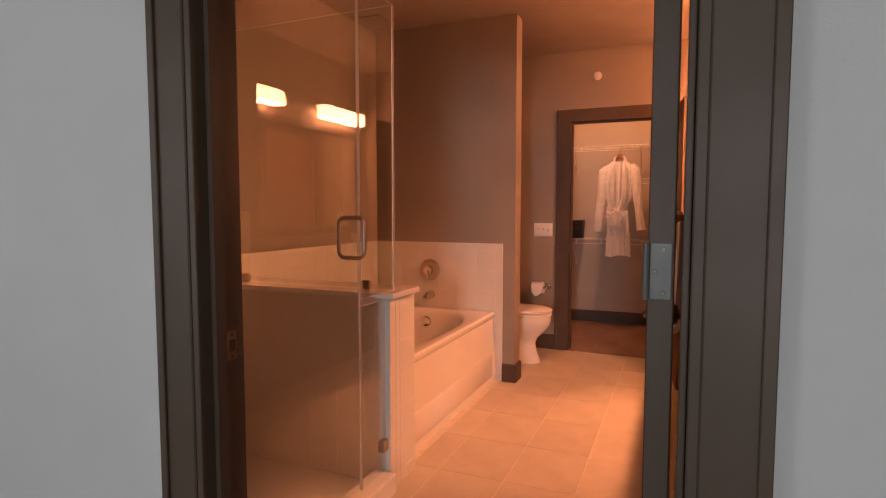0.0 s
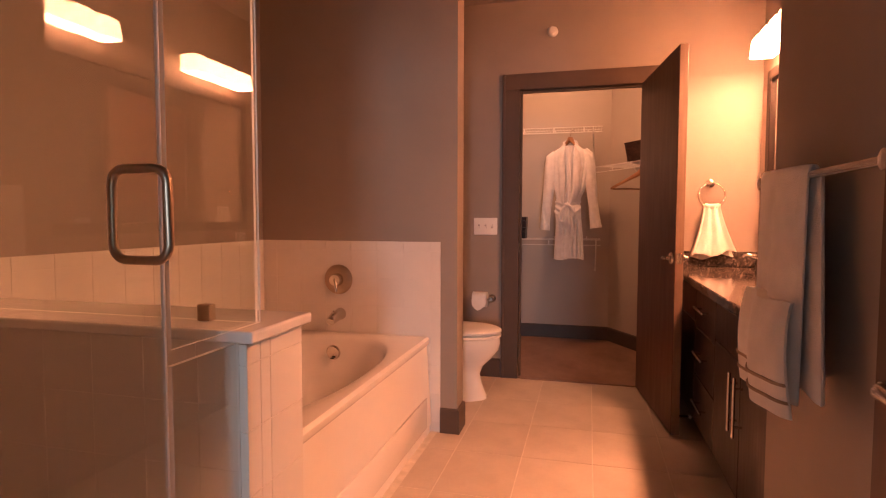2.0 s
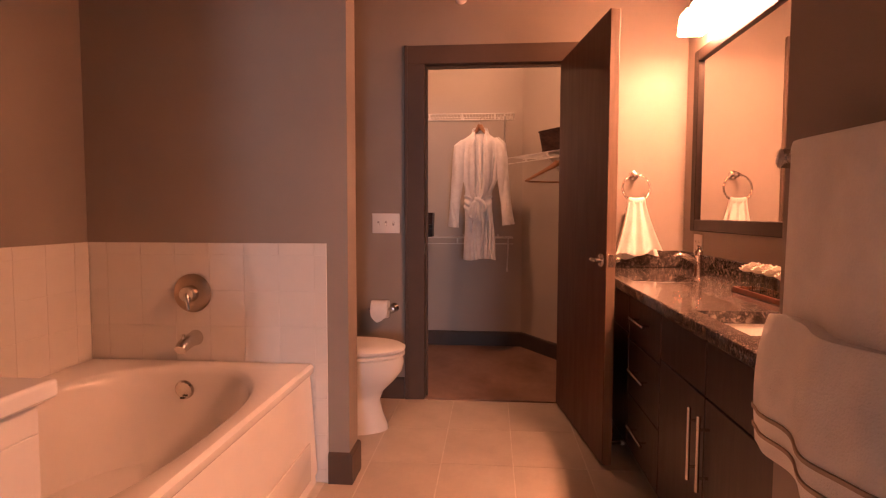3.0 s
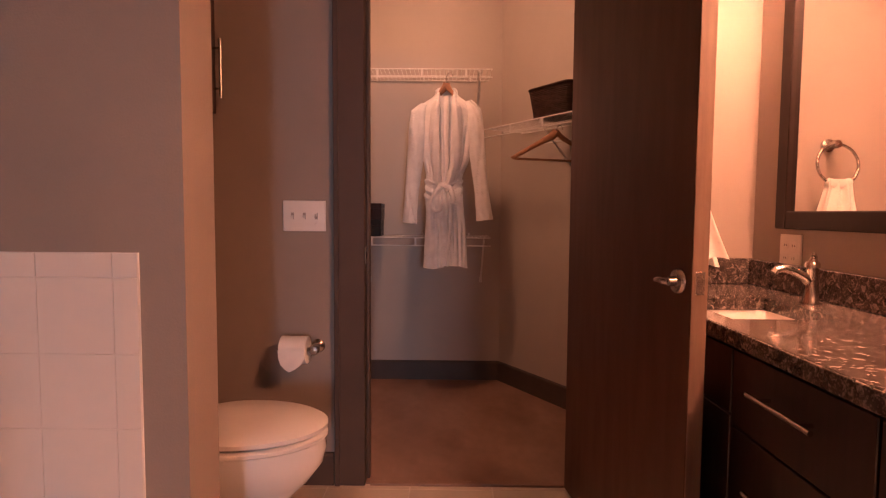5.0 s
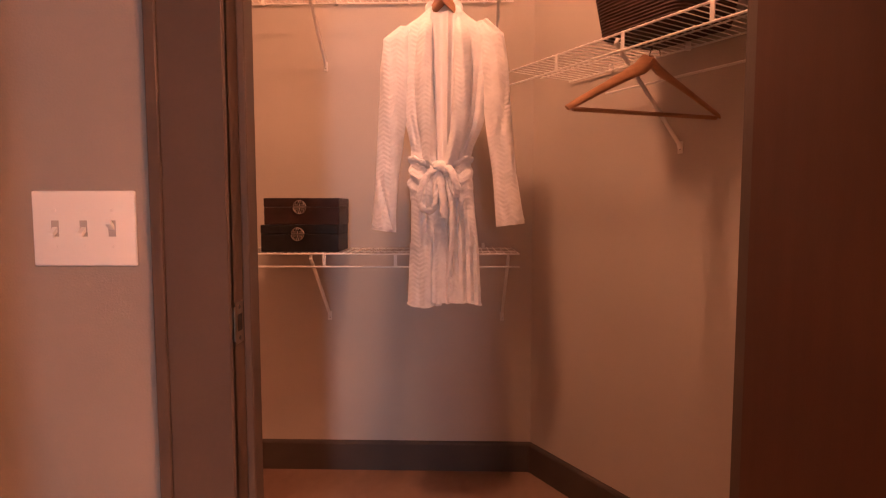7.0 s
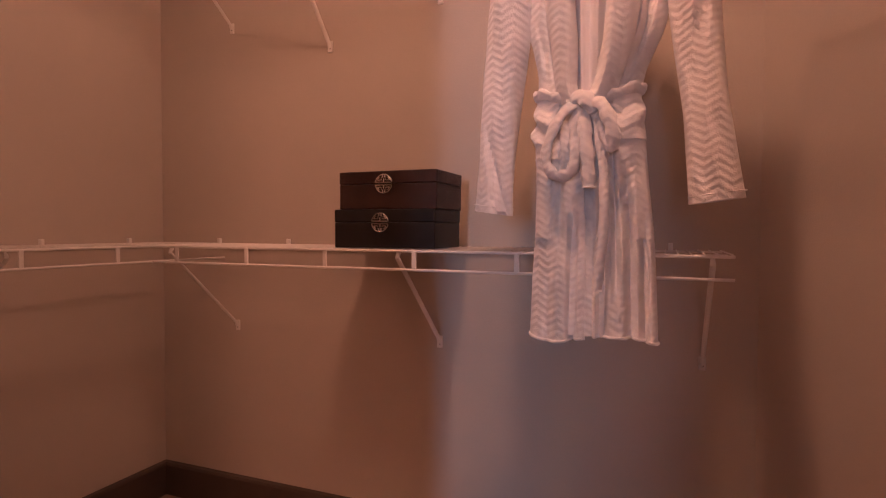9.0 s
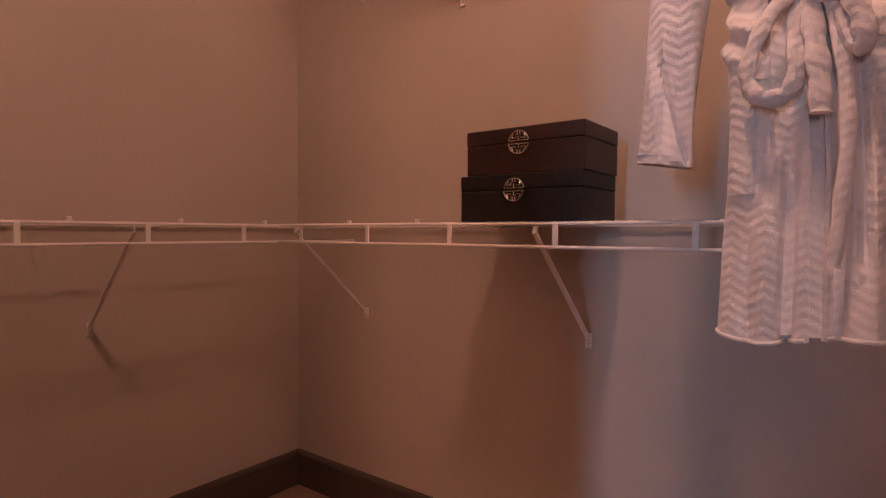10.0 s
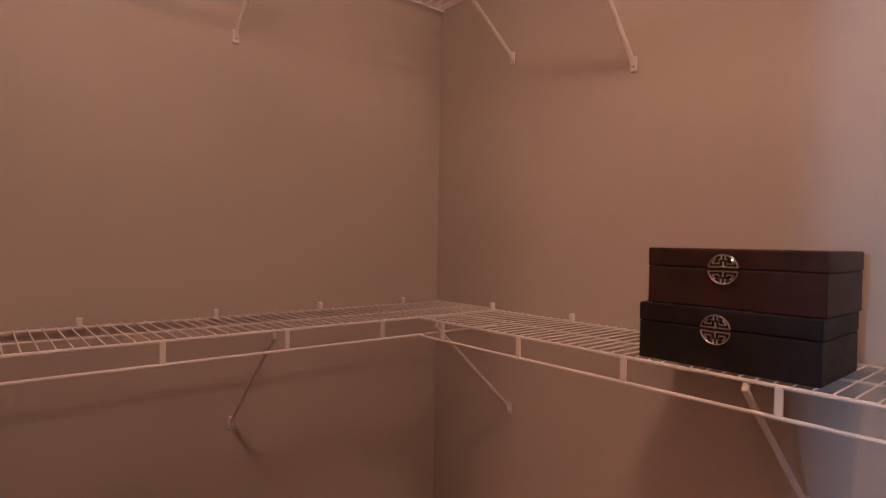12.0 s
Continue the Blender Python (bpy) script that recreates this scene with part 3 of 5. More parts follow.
solid("shower_pan", box(B(), -1.335, -0.347, -4.02, -2.9, 0.0, 0.03, 0.01, 2), M_ACRYLIC, "white shower floor pan", "shower pan", "structure")

sd = thing("shower_door", pose(-0.283, -4.02, 0.1), "frameless clear glass shower door with a looped handle", "shower door")
part("pane", box(B(), -0.005, 0.005, 0.012, 0.885, 0.01, 2.08), M_GLASS, sd, "clear glass leaf")
part("edge_strip", box(B(), -0.006, 0.006, 0.8855, 0.891, 0.01, 2.08, 0.002, 1), M_CLEAR, sd, "clear plastic edge strip")
# the pull stands square to the leaf, one loop through the glass
hp = []
for cx, cz, a0 in ((0.034, 0.052, 0), (-0.034, 0.052, 90), (-0.034, -0.052, 180), (0.034, -0.052, 270)):
    for k in range(6):
        a = radians(a0 + 18 * k)
        hp.append((cx + 0.027 * math.cos(a), 0.838, 1.065 + cz + 0.028 * math.sin(a)))
part("handle", tube(B(), hp, 0.0085, 12, closed=True), M_BRONZE, sd, "looped brushed nickel pull", True)
for z in (0.3, 1.75):
    part("hinge", box(B(), -0.018, 0.018, -0.0, 0.055, z - 0.045, z + 0.045, 0.003, 2), M_NICKEL, sd, "square nickel hinge")

sf = thing("shower_panel", pose(-0.283, -3.12, 0.097), "fixed clear glass shower panels above the half wall", "glass panel")
bm = B()
box(bm, -0.005, 0.005, 0.002, 0.208, 0.0, 0.782)
box(bm, -0.005, 0.005, 0.002, 0.298, 0.813, 2.083)
part("pane", bm, M_GLASS, sf, "narrow clear glass strip")
part("pane", box(B(), -1.055, -0.008, 0.289, 0.297, 0.813, 2.083), M_GLASS, sf, "clear glass pane on the half wall")
for x, y in ((-0.145, 0.293), (-0.864, 0.293)):
    part("clip", box(B(), x - 0.018, x + 0.018, y - 0.014, y + 0.014, 0.811, 0.852, 0.003, 2), M_BRONZE, sf, "square metal glass clip")
part("clip", box(B(), -0.018, 0.018, 0.16, 0.205, 0.10, 0.15, 0.003, 2), M_BRONZE, sf, "square metal glass clip")
for pane in [c for o in (sd, sf) for c in o.children if c.name.startswith("pane")]:
    pane.visible_shadow = False
    # pale opaque colour stands in for light scattered by the polished edges
    pane.data.materials.append(M_CLEAR)
    big_area = max(q.area for q in pane.data.polygons)
    for q in pane.data.polygons:
        if q.area < 0.1 * big_area:
            q.material_index = 1
part("seal", box(B(), -0.006, 0.006, 0.2075, 0.2115, 0.0, 0.78), M_CLEAR, sf, "pale silicone joint")

# ---- vanity ----
VX, VZ = 1.045, 0.80
def pull(parent, p, axis, ln):
    x, y, z = p
    d = Vector((0, 1, 0)) if axis == "y" else Vector((0, 0, 1))
    a, b = Vector(p) - d * ln / 2 + Vector((-0.03, 0, 0)), Vector(p) + d * ln / 2 + Vector((-0.03, 0, 0))
    bm = tube(B(), [a, b], 0.0058, 10)
    for s in (-0.32, 0.32):
        q = Vector(p) + d * ln * s
        tube(bm, [q, q + Vector((-0.03, 0, 0))], 0.0045, 8)
    part("handle", bm, M_NICKEL, parent, "brushed nickel bar pull", True)


def base_unit(y0, y1, kind, label):
    u = thing("vanity_cabinet", pose(0, 0, 0), label, "cabinet", "vanity cabinets")
    bm = B()
    if kind == "drawers":
        box(bm, VX, 1.535, y0 + 0.001, y1 - 0.001, 0.10, VZ)
    else:
        box(bm, VX, 1.535, y0 + 0.001, y1 - 0.001, 0.10, 0.62)
        box(bm, VX, VX + 0.018, y0 + 0.001, y1 - 0.001, 0.62, VZ)
        box(bm, VX + 0.018, 1.535, y0 + 0.001, y0 + 0.019, 0.62, VZ)
        box(bm, VX + 0.018, 1.535, y1 - 0.019, y1 - 0.001, 0.62, VZ)
    box(bm, VX + 0.05, 1.535, y0 + 0.001, y1 - 0.001, 0.0, 0.10)
    part("body", bm, M_CAB, u)
    f0, f1 = VX - 0.02, VX - 0.001
    if kind == "drawers":
        for z0, z1, hz in ((0.605, 0.79, 0.715), (0.36, 0.6, 0.49), (0.115, 0.355, 0.245)):
            d = part("drawer", box(B(), f0, f1, y0 + 0.004, y1 - 0.004, z0, z1, 0.002, 1), M_CAB, u)
            pull(d, (f0, (y0 + y1) / 2, hz), "y", 0.22)
    else:
        ym = (y0 + y1) / 2
        for a, b, s in ((y0, ym, 1), (ym, y1, -1)):
            part("false_front", box(B(), f0, f1, a + 0.003, b - 0.003, 0.63, 0.79, 0.002, 1), M_CAB, u)
            d = part("cabinet_door", box(B(), f0, f1, a + 0.003, b - 0.003, 0.115, 0.624, 0.002, 1), M_CAB, u)
            pull(d, (f0, ym - s * 0.038, 0.475), "z", 0.22)
    return u


base_unit(-0.88, -0.03, "doors", "dark espresso vanity cabinet with two doors under a sink")
base_unit(-1.345, -0.88, "drawers", "dark espresso vanity cabinet with three drawers")
base_unit(-2.205, -1.345, "doors", "dark espresso vanity cabinet with two doors under a sink")
solid("filler_strip", box(B(), VX - 0.001, 1.535, -2.278, -2.206, 0.0, VZ), M_CAB, "dark espresso filler strip beside the vanity", "filler strip")

SINKS = (-0.585, -1.74)
bm = B()
ys = [-2.278]
for s in sorted(SINKS):
    ys += [s - 0.19, s + 0.19]
ys.append(-0.002)
z0, z1 = VZ + 0.002, 0.842
xs = [1.012, 1.075, 1.37, 1.538]
cells = {(i, j) for i in range(3) for j in range(5)} - {(1, 1), (1, 3)}
corner = {(i, j, k): bm.verts.new((xs[i], ys[j], z)) for i in range(4) for j in range(6) for k, z in enumerate((z0, z1))}
for i, j in cells:
    for k in (0, 1):
        bm.faces.new([corner[i + a, j + b, k] for a, b in ((0, 0), (1, 0), (1, 1), (0, 1))])
    for (di, dj), (p, q) in (((-1, 0), ((0, 0), (0, 1))), ((1, 0), ((1, 0), (1, 1))), ((0, -1), ((0, 0), (1, 0))), ((0, 1), ((0, 1), (1, 1)))):
        if (i + di, j + dj) not in cells:
            bm.faces.new([corner[i + p[0], j + p[1], 0], corner[i + q[0], j + q[1], 0], corner[i + q[0], j + q[1], 1], corner[i + p[0], j + p[1], 1]])
ct = thing("countertop", pose(0, 0, 0), "polished dark speckled granite vanity countertop", "countertop")
part("slab", bm, M_STONE, ct)
part("front_edge", box(B(), 1.004, 1.012, ys[0], ys[-1], z0, z1, 0.004, 3), M_STONE, ct, "eased front edge", True)
part("backsplash", box(B(), 1.518, 1.538, ys[0], ys[-1], z1, z1 + 0.1, 0.003, 1), M_STONE, ct)
part("side_splash", box(B(), 1.03, 1.5175, -0.022, -0.002, z1, z1 + 0.1, 0.003, 1), M_STONE, ct)

for s in SINKS:
    t = thing("sink", pose(1.2225, s, 0.8), "white rectangular undermount sink", "sink", "vanity sinks")
    loops = [rect_ring(0.16, 0.2, 0.0, 48), superring(0.155, 0.195, 0.0, 9, 48), superring(0.15, 0.19, -0.02, 8, 48), superring(0.135, 0.172, -0.12, 6, 48), superring(0.09, 0.12, -0.145, 3.5, 48), superring(0.02, 0.02, -0.15, 2, 48)]
    part("basin", rings(B(), loops, False, True), M_PORCELAIN, t, "", True)
    part("drain", turned(B(), [(0.022, -0.1495), (0.022, -0.146), (0.0, -0.145)]), M_NICKEL, t, "", True)
    f = thing("faucet", pose(1.45, s + 0.08, z1), "single-lever brushed nickel sink faucet", "faucet", "vanity faucets")
    part("base", turned(B(), [(0.026, 0), (0.026, 0.005), (0.022, 0.012), (0.019, 0.05), (0.019, 0.1), (0.021, 0.104), (0.021, 0.124), (0.015, 0.132), (0.0, 0.134)]), M_NICKEL, f, "", True)
    part("spout", tube(B(), [(0, 0, 0.06), (-0.025, 0, 0.083), (-0.055, 0, 0.1), (-0.085, 0, 0.108), (-0.108, 0, 0.105), (-0.118, 0, 0.094)], [0.016, 0.0155, 0.014, 0.0125, 0.0115, 0.011], 12), M_NICKEL, f, "", True)
    part("lever", tube(B(), [(0.0, 0, 0.128), (0.004, 0, 0.14), (0.0, -0.006, 0.15), (-0.012, -0.02, 0.155)], [0.011, 0.01, 0.0075, 0.005], 10), M_NICKEL, f, "", True)

mir = thing("mirror", pose(1.54, 0, 0), "wide wall mirror in a dark wood frame", "mirror")
my0, my1, mz0, mz1, fw = -2.1, -0.19, 1.065, 2.04, 0.062
part("glass", box(B(), -0.012, -0.004, my0 + fw, my1 - fw, mz0 + fw, mz1 - fw), M_MIRROR, mir, "silvered glass")
for nm, a in (("frame_side", (my0, my0 + fw, mz0, mz1)), ("frame_side", (my1 - fw, my1, mz0, mz1)), ("frame_rail", (my0 + fw, my1 - fw, mz0, mz0 + fw)), ("frame_rail", (my0 + fw, my1 - fw, mz1 - fw, mz1))):
    part(nm, box(B(), -0.03, -0.002, *a, 0.004, 1), M_FRAME, mir, "dark wood frame")

# ---- toilet ----
toi = thing("toilet", pose(-0.783, -0.5, 0), "white porcelain toilet with a closed lid", "toilet")
def oval(cx, a_front, a_back, b, z, n=40):
    out = []
    for k in range(n):
        t = 2 * math.pi * k / n
        c, s = math.cos(t), math.sin(t)
        out.append(Vector((cx + (a_front if c > 0 else a_back) * c, b * s, z)))
    return out
bm = B()
rings(bm, [oval(0.40, 0.245, 0.26, 0.125, 0.0), oval(0.40, 0.24, 0.26, 0.122, 0.03), oval(0.40, 0.215, 0.25, 0.108, 0.09), oval(0.40, 0.2, 0.25, 0.1, 0.16), oval(0.41, 0.21, 0.25, 0.112, 0.21), oval(0.43, 0.248, 0.26, 0.15, 0.265), oval(0.45, 0.27, 0.27, 0.178, 0.32), oval(0.455, 0.277, 0.275, 0.188, 0.37), oval(0.455, 0.272, 0.275, 0.184, 0.402)])
part("bowl", bm, M_PORCELAIN, toi, "", True)
part("seat", rings(B(), [oval(0.457, 0.272, 0.2, 0.186, 0.403), oval(0.457, 0.279, 0.205, 0.192, 0.408), oval(0.457, 0.279, 0.205, 0.192, 0.418), oval(0.457, 0.272, 0.2, 0.186, 0.423)]), M_PLASTIC, toi, "", True)
part("lid", rings(B(), [oval(0.457, 0.272, 0.2, 0.186, 0.4310), oval(0.457, 0.28, 0.205, 0.193, 0.4360), oval(0.457, 0.28, 0.205, 0.193, 0.4480), oval(0.457, 0.262, 0.195, 0.178, 0.4580), oval(0.457, 0.12, 0.1, 0.09, 0.4620)]), M_PLASTIC, toi, "closed white lid", True)
part("tank", box(B(), 0.012, 0.172, -0.225, 0.225, 0.36, 0.74, 0.025, 4), M_PORCELAIN, toi, "", True)
part("tank_lid", box(B(), 0.005, 0.182, -0.238, 0.238, 0.742, 0.778, 0.012, 3), M_PORCELAIN, toi, "", True)
part("flush_lever", tube(B(), [(0.172, -0.16, 0.69), (0.192, -0.16, 0.69), (0.197, -0.13, 0.688), (0.197, -0.08, 0.68)], [0.012, 0.009, 0.007, 0.006], 8), M_NICKEL, toi, "", True)
part("pedestal_back", box(B(), 0.08, 0.3, -0.1, 0.1, 0.0, 0.37, 0.03, 3), M_PORCELAIN, toi, "", True)

cab = thing("wall_cabinet", pose(-0.783, -0.5, 1.49), "dark espresso wall cabinet hung over the toilet", "cabinet")
part("body", box(B(), 0.002, 0.20, -0.44, 0.44, 0.008, 0.76, 0.001, 1), M_CAB, cab)
part("underside", box(B(), 0.004, 0.198, -0.435, 0.435, 0.0, 0.007), M_CABIN, cab, "lighter wood underside")
for a, b, s in ((-0.44, -0.002, 1), (0.002, 0.44, -1)):
    d = part("cabinet_door", box(B(), 0.202, 0.221, a, b, -0.004, 0.76, 0.002, 1), M_CAB, cab)
    yy = (0.41 if s < 0 else -0.41)
    bm = tube(B(), [(0.252, yy, 0.05), (0.252, yy, 0.27)], 0.0058, 10)
    for z in (0.085, 0.235):
        tube(bm, [(0.221, yy, z), (0.252, yy, z)], 0.0045, 8)
    part("handle", bm, M_NICKEL, d, "brushed nickel bar pull", True)

# ---- bathroom: fittings ----
def wall_plate(at, n, label, outlet=False):
    w = 0.07 + 0.05 * (n - 1)
    t = thing("outlet_plate" if outlet else "switch_plate", at, label, "outlet" if outlet else "light switch")
    part("plate", box(B(), -w / 2, w / 2, -0.007, 0, -0.061, 0.061, 0.003, 3), M_PLASTIC, t, "", True)
    for k in range(n):
        x = (k - (n - 1) / 2) * 0.047
        if outlet:
            for z in (-0.022, 0.022):
                o = part("socket", turned(B(), [(0.016, 0.006), (0.016, 0.0085), (0.0, 0.0085)], pose(x, 0, z, 90, 0, 0), 20), M_PLASTIC, t)
                for dx in (-0.006, 0.006):
                    part("slot", box(B(), x + dx - 0.001, x + dx + 0.001, -0.0092, -0.0086, z - 0.004, z + 0.004), M_SLOT, o)
        else:
            up = 1 if k == 2 else -1
            part("slot", box(B(), x - 0.006, x + 0.006, -0.0076, -0.007, -0.013, 0.013), M_GREY, t)
            bm = B()
            rings(bm, [[Vector((x + sx * 0.004, yy, zz + sz * 0.004)) for sx, sz in ((-1, -1), (1, -1), (1, 1), (-1, 1))] for yy, zz in ((-0.006, 0.0), (-0.018, up * 0.011))])
            part("toggle", bm, M_PLASTIC, t)
            for z in (-0.03, 0.03):
                part("screw", turned(B(), [(0.003, 0.007), (0.0025, 0.0078)], pose(x, 0, z, 90, 0, 0), 8), M_PLASTIC, t)


wall_plate(pose(-0.241, 0.0, 1.097), 3, "white three-gang toggle switch plate on the taupe wall")
wall_plate(pose(1.54, -0.25, 0.985, 0, 0, -90), 2, "white outlet plate above the granite backsplash", True)

tp = thing("toilet_paper_holder", pose(-0.19, 0, 0.575), "brushed nickel toilet paper holder on the wall", "paper holder")
part("rose", turned(B(), [(0.028, 0), (0.028, 0.006), (0.02, 0.014), (0.012, 0.018), (0.011, 0.055), (0.02, 0.06), (0.022, 0.075), (0.015, 0.088), (0.0, 0.09)], pose(0, 0, 0, 90, 0, 0), 20), M_NICKEL, tp, "", True)
part("bar", tube(B(), [(0, -0.074, 0), (-0.145, -0.074, 0)], 0.008, 12), M_NICKEL, tp, "", True)
roll = thing("toilet_paper_roll", pose(-0.265, -0.074, 0.575), "white toilet paper roll with a folded point", "toilet paper")
bm = B()
loops = []
for r, x in ((0.020, -0.052), (0.052, -0.052), (0.054, -0.05), (0.054, 0.05), (0.052, 0.052), (0.020, 0.052), (0.020, -0.052)):
    loops.append([Vector((x, r * math.cos(a), r * math.sin(a))) for a in (2 * math.pi * k / 32 for k in range(32))])
rings(bm, loops, False, False)
part("roll", bm, M_PAPER, roll, "", True)
bm = B()
sh = []
for y, z, w in ((-0.0545, 0.005, 1.0), (-0.056, -0.02, 1.0), (-0.056, -0.045, 0.8), (-0.055, -0.062, 0.45), (-0.054, -0.074, 0.06)):
    sh.append([Vector((-0.05 * w - 0.01 * (1 - w), y, z)), Vector((0.05 * w - 0.01 * (1 - w), y, z)), Vector((0.05 * w - 0.01 * (1 - w), y + 0.0012, z)), Vector((-0.05 * w - 0.01 * (1 - w), y + 0.0012, z))])
rings(bm, sh)
part("folded_sheet", bm, M_PAPER, roll, "sheet end folded to a point")

spr = thing("sprinkler", pose(0.22, 0, 2.44), "white sidewall sprinkler head on the wall", "sprinkler")
part("escutcheon", turned(B(), [(0.036, 0), (0.036, 0.006), (0.03, 0.014), (0.02, 0.02)], pose(0, 0, 0, 90, 0, 0), 24), M_PLASTIC, spr, "", True)
part("nozzle", turned(B(), [(0.014, 0.015), (0.014, 0.04), (0.02, 0.045), (0.02, 0.05), (0.0, 0.052)], pose(0, 0, 0, 90, 0, 0), 16), M_PLASTIC, spr, "", True)

vent = thing("ceiling_vent", pose(-1.2, -1.36, H), "slatted metal air vent in the ceiling", "air vent")
bm = B()
for a in ((-0.1, 0.1, -0.14, -0.12), (-0.1, 0.1, 0.12, 0.14), (-0.1, -0.08, -0.12, 0.12), (0.08, 0.1, -0.12, 0.12)):
    box(bm, a[0], a[1], a[2], a[3], -0.01, -0.001, 0.002, 1)
part("frame", bm, M_CEIL, vent)
# dark sheet behind the slats, in place of the duct's shade
part("backing", box(B(), -0.08, 0.08, -0.12, 0.12, -0.002, -0.001), M_SLOT, vent)
for k in range(9):
    x = -0.068 + 0.017 * k
    part("slat", prism(B(), [(x - 0.006, -0.12), (x + 0.004, -0.12), (x + 0.004, 0.12), (x - 0.006, 0.12)], -0.008, -0.005), M_CEIL, vent)


# ---- towels ----
def sheet(bm, rows, thick, axis=Vector((1, 0, 0))):
    """A cloth of given thickness from rows of points."""
    n = len(rows[0])
    loops = []
    for r in rows:
        th = [thick / 2 * (1 - 0.75 * abs(2 * k / (n - 1) - 1) ** 10) for k in range(n)]
        loops.append([p + axis * h for p, h in zip(r, th)] + [p - axis * h for p, h in zip(reversed(r), reversed(th))])
    return rings(bm, loops)


bar = thing("towel_bar", pose(0.97, -2.72, 1.247), "brushed nickel towel bar on the wall", "towel bar")
part("rail", tube(B(), [(-0.068, -0.33, 0), (-0.068, 0.31, 0)], 0.0085, 14), M_NICKEL, bar, "", True)
for y in (-0.32, 0.3):
    part("post", turned(B(), [(0.027, 0), (0.027, 0.008), (0.013, 0.014), (0.012, 0.055), (0.016, 0.06), (0.016, 0.078), (0.0, 0.08)], pose(0, y, 0, 0, -90, 0), 18), M_NICKEL, bar, "", True)

tow = thing("bath_towel", pose(0.902, -2.6, 1.247), "white terry bath towel with tan stripes folded over the bar", "towel")
DROP = 0.46
def towel_x(s, t, k):
    """Soft waves across a hanging cloth; s runs -1 to 1, t down."""
    return (0.007 * math.sin(s * 3.1 + k) + 0.0045 * math.sin(s * 8.3 + 2 * k)) * (0.3 + t) + 0.022 * abs(s) ** 3 * (0.5 + 0.5 * t)
def puffy(rows, thick, axis=Vector((1, 0, 0))):
    """A thick cloth whose edges are rounded over."""
    n = len(rows[0])
    loops = []
    for r in rows:
        th = [thick / 2 * math.sqrt(max(0.02, 1 - abs(2 * k / (n - 1) - 1) ** 5)) for k in range(n)]
        loops.append([p + axis * h for p, h in zip(r, th)] + [p - axis * h for p, h in zip(reversed(r), reversed(th))])
    return rings(B(), loops)
N = 30
S = [-1 + 2 * i / N for i in range(N + 1)]
rows = []
for i in range(21):
    t = 1 - i / 20
    w, c = 0.147 + 0.012 * t, 0.0
    rows.append([Vector((-0.016 - 0.012 * t + towel_x(s, t, 0.4), c + w * s, -DROP * t)) for s in S])
for k in range(1, 9):
    a = math.pi * k / 9
    rows.append([Vector((-0.016 * math.cos(a) + towel_x(s, 0, 0.4) * math.cos(a), 0.15 * s, 0.026 * math.sin(a) * (0.85 + 0.1 * s))) for s in S])
for i in range(17):
    t = i / 16
    w, c = 0.15 + 0.024 * t, -0.048 * t
    rows.append([Vector((0.016 + 0.003 * t + 0.3 * towel_x(s, t, 2.0) * (1 if s > 0 else 0.0) - 0.014 * max(0, -s) ** 2 * t, c + w * s, -0.44 * t - 0.006 * math.sin(3 * s) * t)) for s in S])
part("drape", puffy(rows, 0.028), M_TOWEL, tow, "", True)
def band_rows(z, off):
    i = (-0.258 - z) / 0.24
    t = -z / DROP
    w, c = 0.152 + 0.034 * max(0, t - 0.5) / 0.5, 0.004
    puff = 0.013 * math.sin(math.pi * min(1, max(0, i)) ** 0.8)
    return [Vector((-0.034 - 0.010 * t - puff + off + towel_x(s, t, 0.4), c + w * s, z + 0.006 * math.sin(1.5 + 1.5 * s) + 0.004 * math.sin(4 * s))) for s in S]
part("folded_band", puffy([band_rows(-0.258 - 0.227 * i / 14, 0.0) for i in range(15)], 0.034), M_TOWEL, tow, "thick folded-up lower band", True)
for zc in (-0.42, -0.454):
    part("stripe", puffy([band_rows(zc + dz, -0.0035) for dz in (-0.003, 0.003)], 0.034), M_TOWELBAND, tow, "tan woven stripe", True)

ring = thing("towel_ring", pose(1.245, 0, 1.385), "brushed nickel towel ring on the wall beside the mirror", "towel ring")
part("post", turned(B(), [(0.026, 0), (0.026, 0.008), (0.014, 0.014), (0.012, 0.045), (0.017, 0.05), (0.015, 0.065), (0.0, 0.067)], pose(0, 0, 0, 90, 0, 0), 18), M_NICKEL, ring, "", True)
part("ring", tube(B(), [(0.078 * math.sin(a), -0.055 - 0.012 * (1 - math.cos(a)), -0.078 + 0.078 * math.cos(a)) for a in (2 * math.pi * k / 36 for k in range(36))], 0.0055, 10, closed=True), M_NICKEL, ring, "", True)
ht = thing("hand_towel", pose(1.245, -0.078, 1.232), "white hand towel gathered through a ring", "towel")
for nm, y0, ln, ph in (("front_fall", -0.02, 0.315, 0.3), ("back_fall", 0.018, 0.335, 1.9)):
    rows = []
    for i in range(15):
        t = i / 14
        w = 0.045 + 0.085 * t ** 1.35
        rows.append([Vector((-w + 2 * w * j / 28 + 0.012 * t, y0 * (0.5 + t) + 0.016 * (0.35 + t) * math.sin(j / 28 * 17 + ph) * (1 - 0.2 * t), 0.012 - ln * t - 0.03 * t * (0.5 - j / 28) + 0.014 * t * math.sin(j / 28 * 9 + ph))) for j in range(29)])
    part(nm, sheet(B(), rows, 0.007, Vector((0, 1, 0))), M_TOWEL, ht, "", True)
part("gather", tube(B(), [(-0.044, 0, 0.014), (-0.024, 0, 0.0), (0.024, 0, 0.0), (0.044, 0, 0.014)], [0.012, 0.02, 0.02, 0.012], 14), M_TOWEL, ht, "", True)

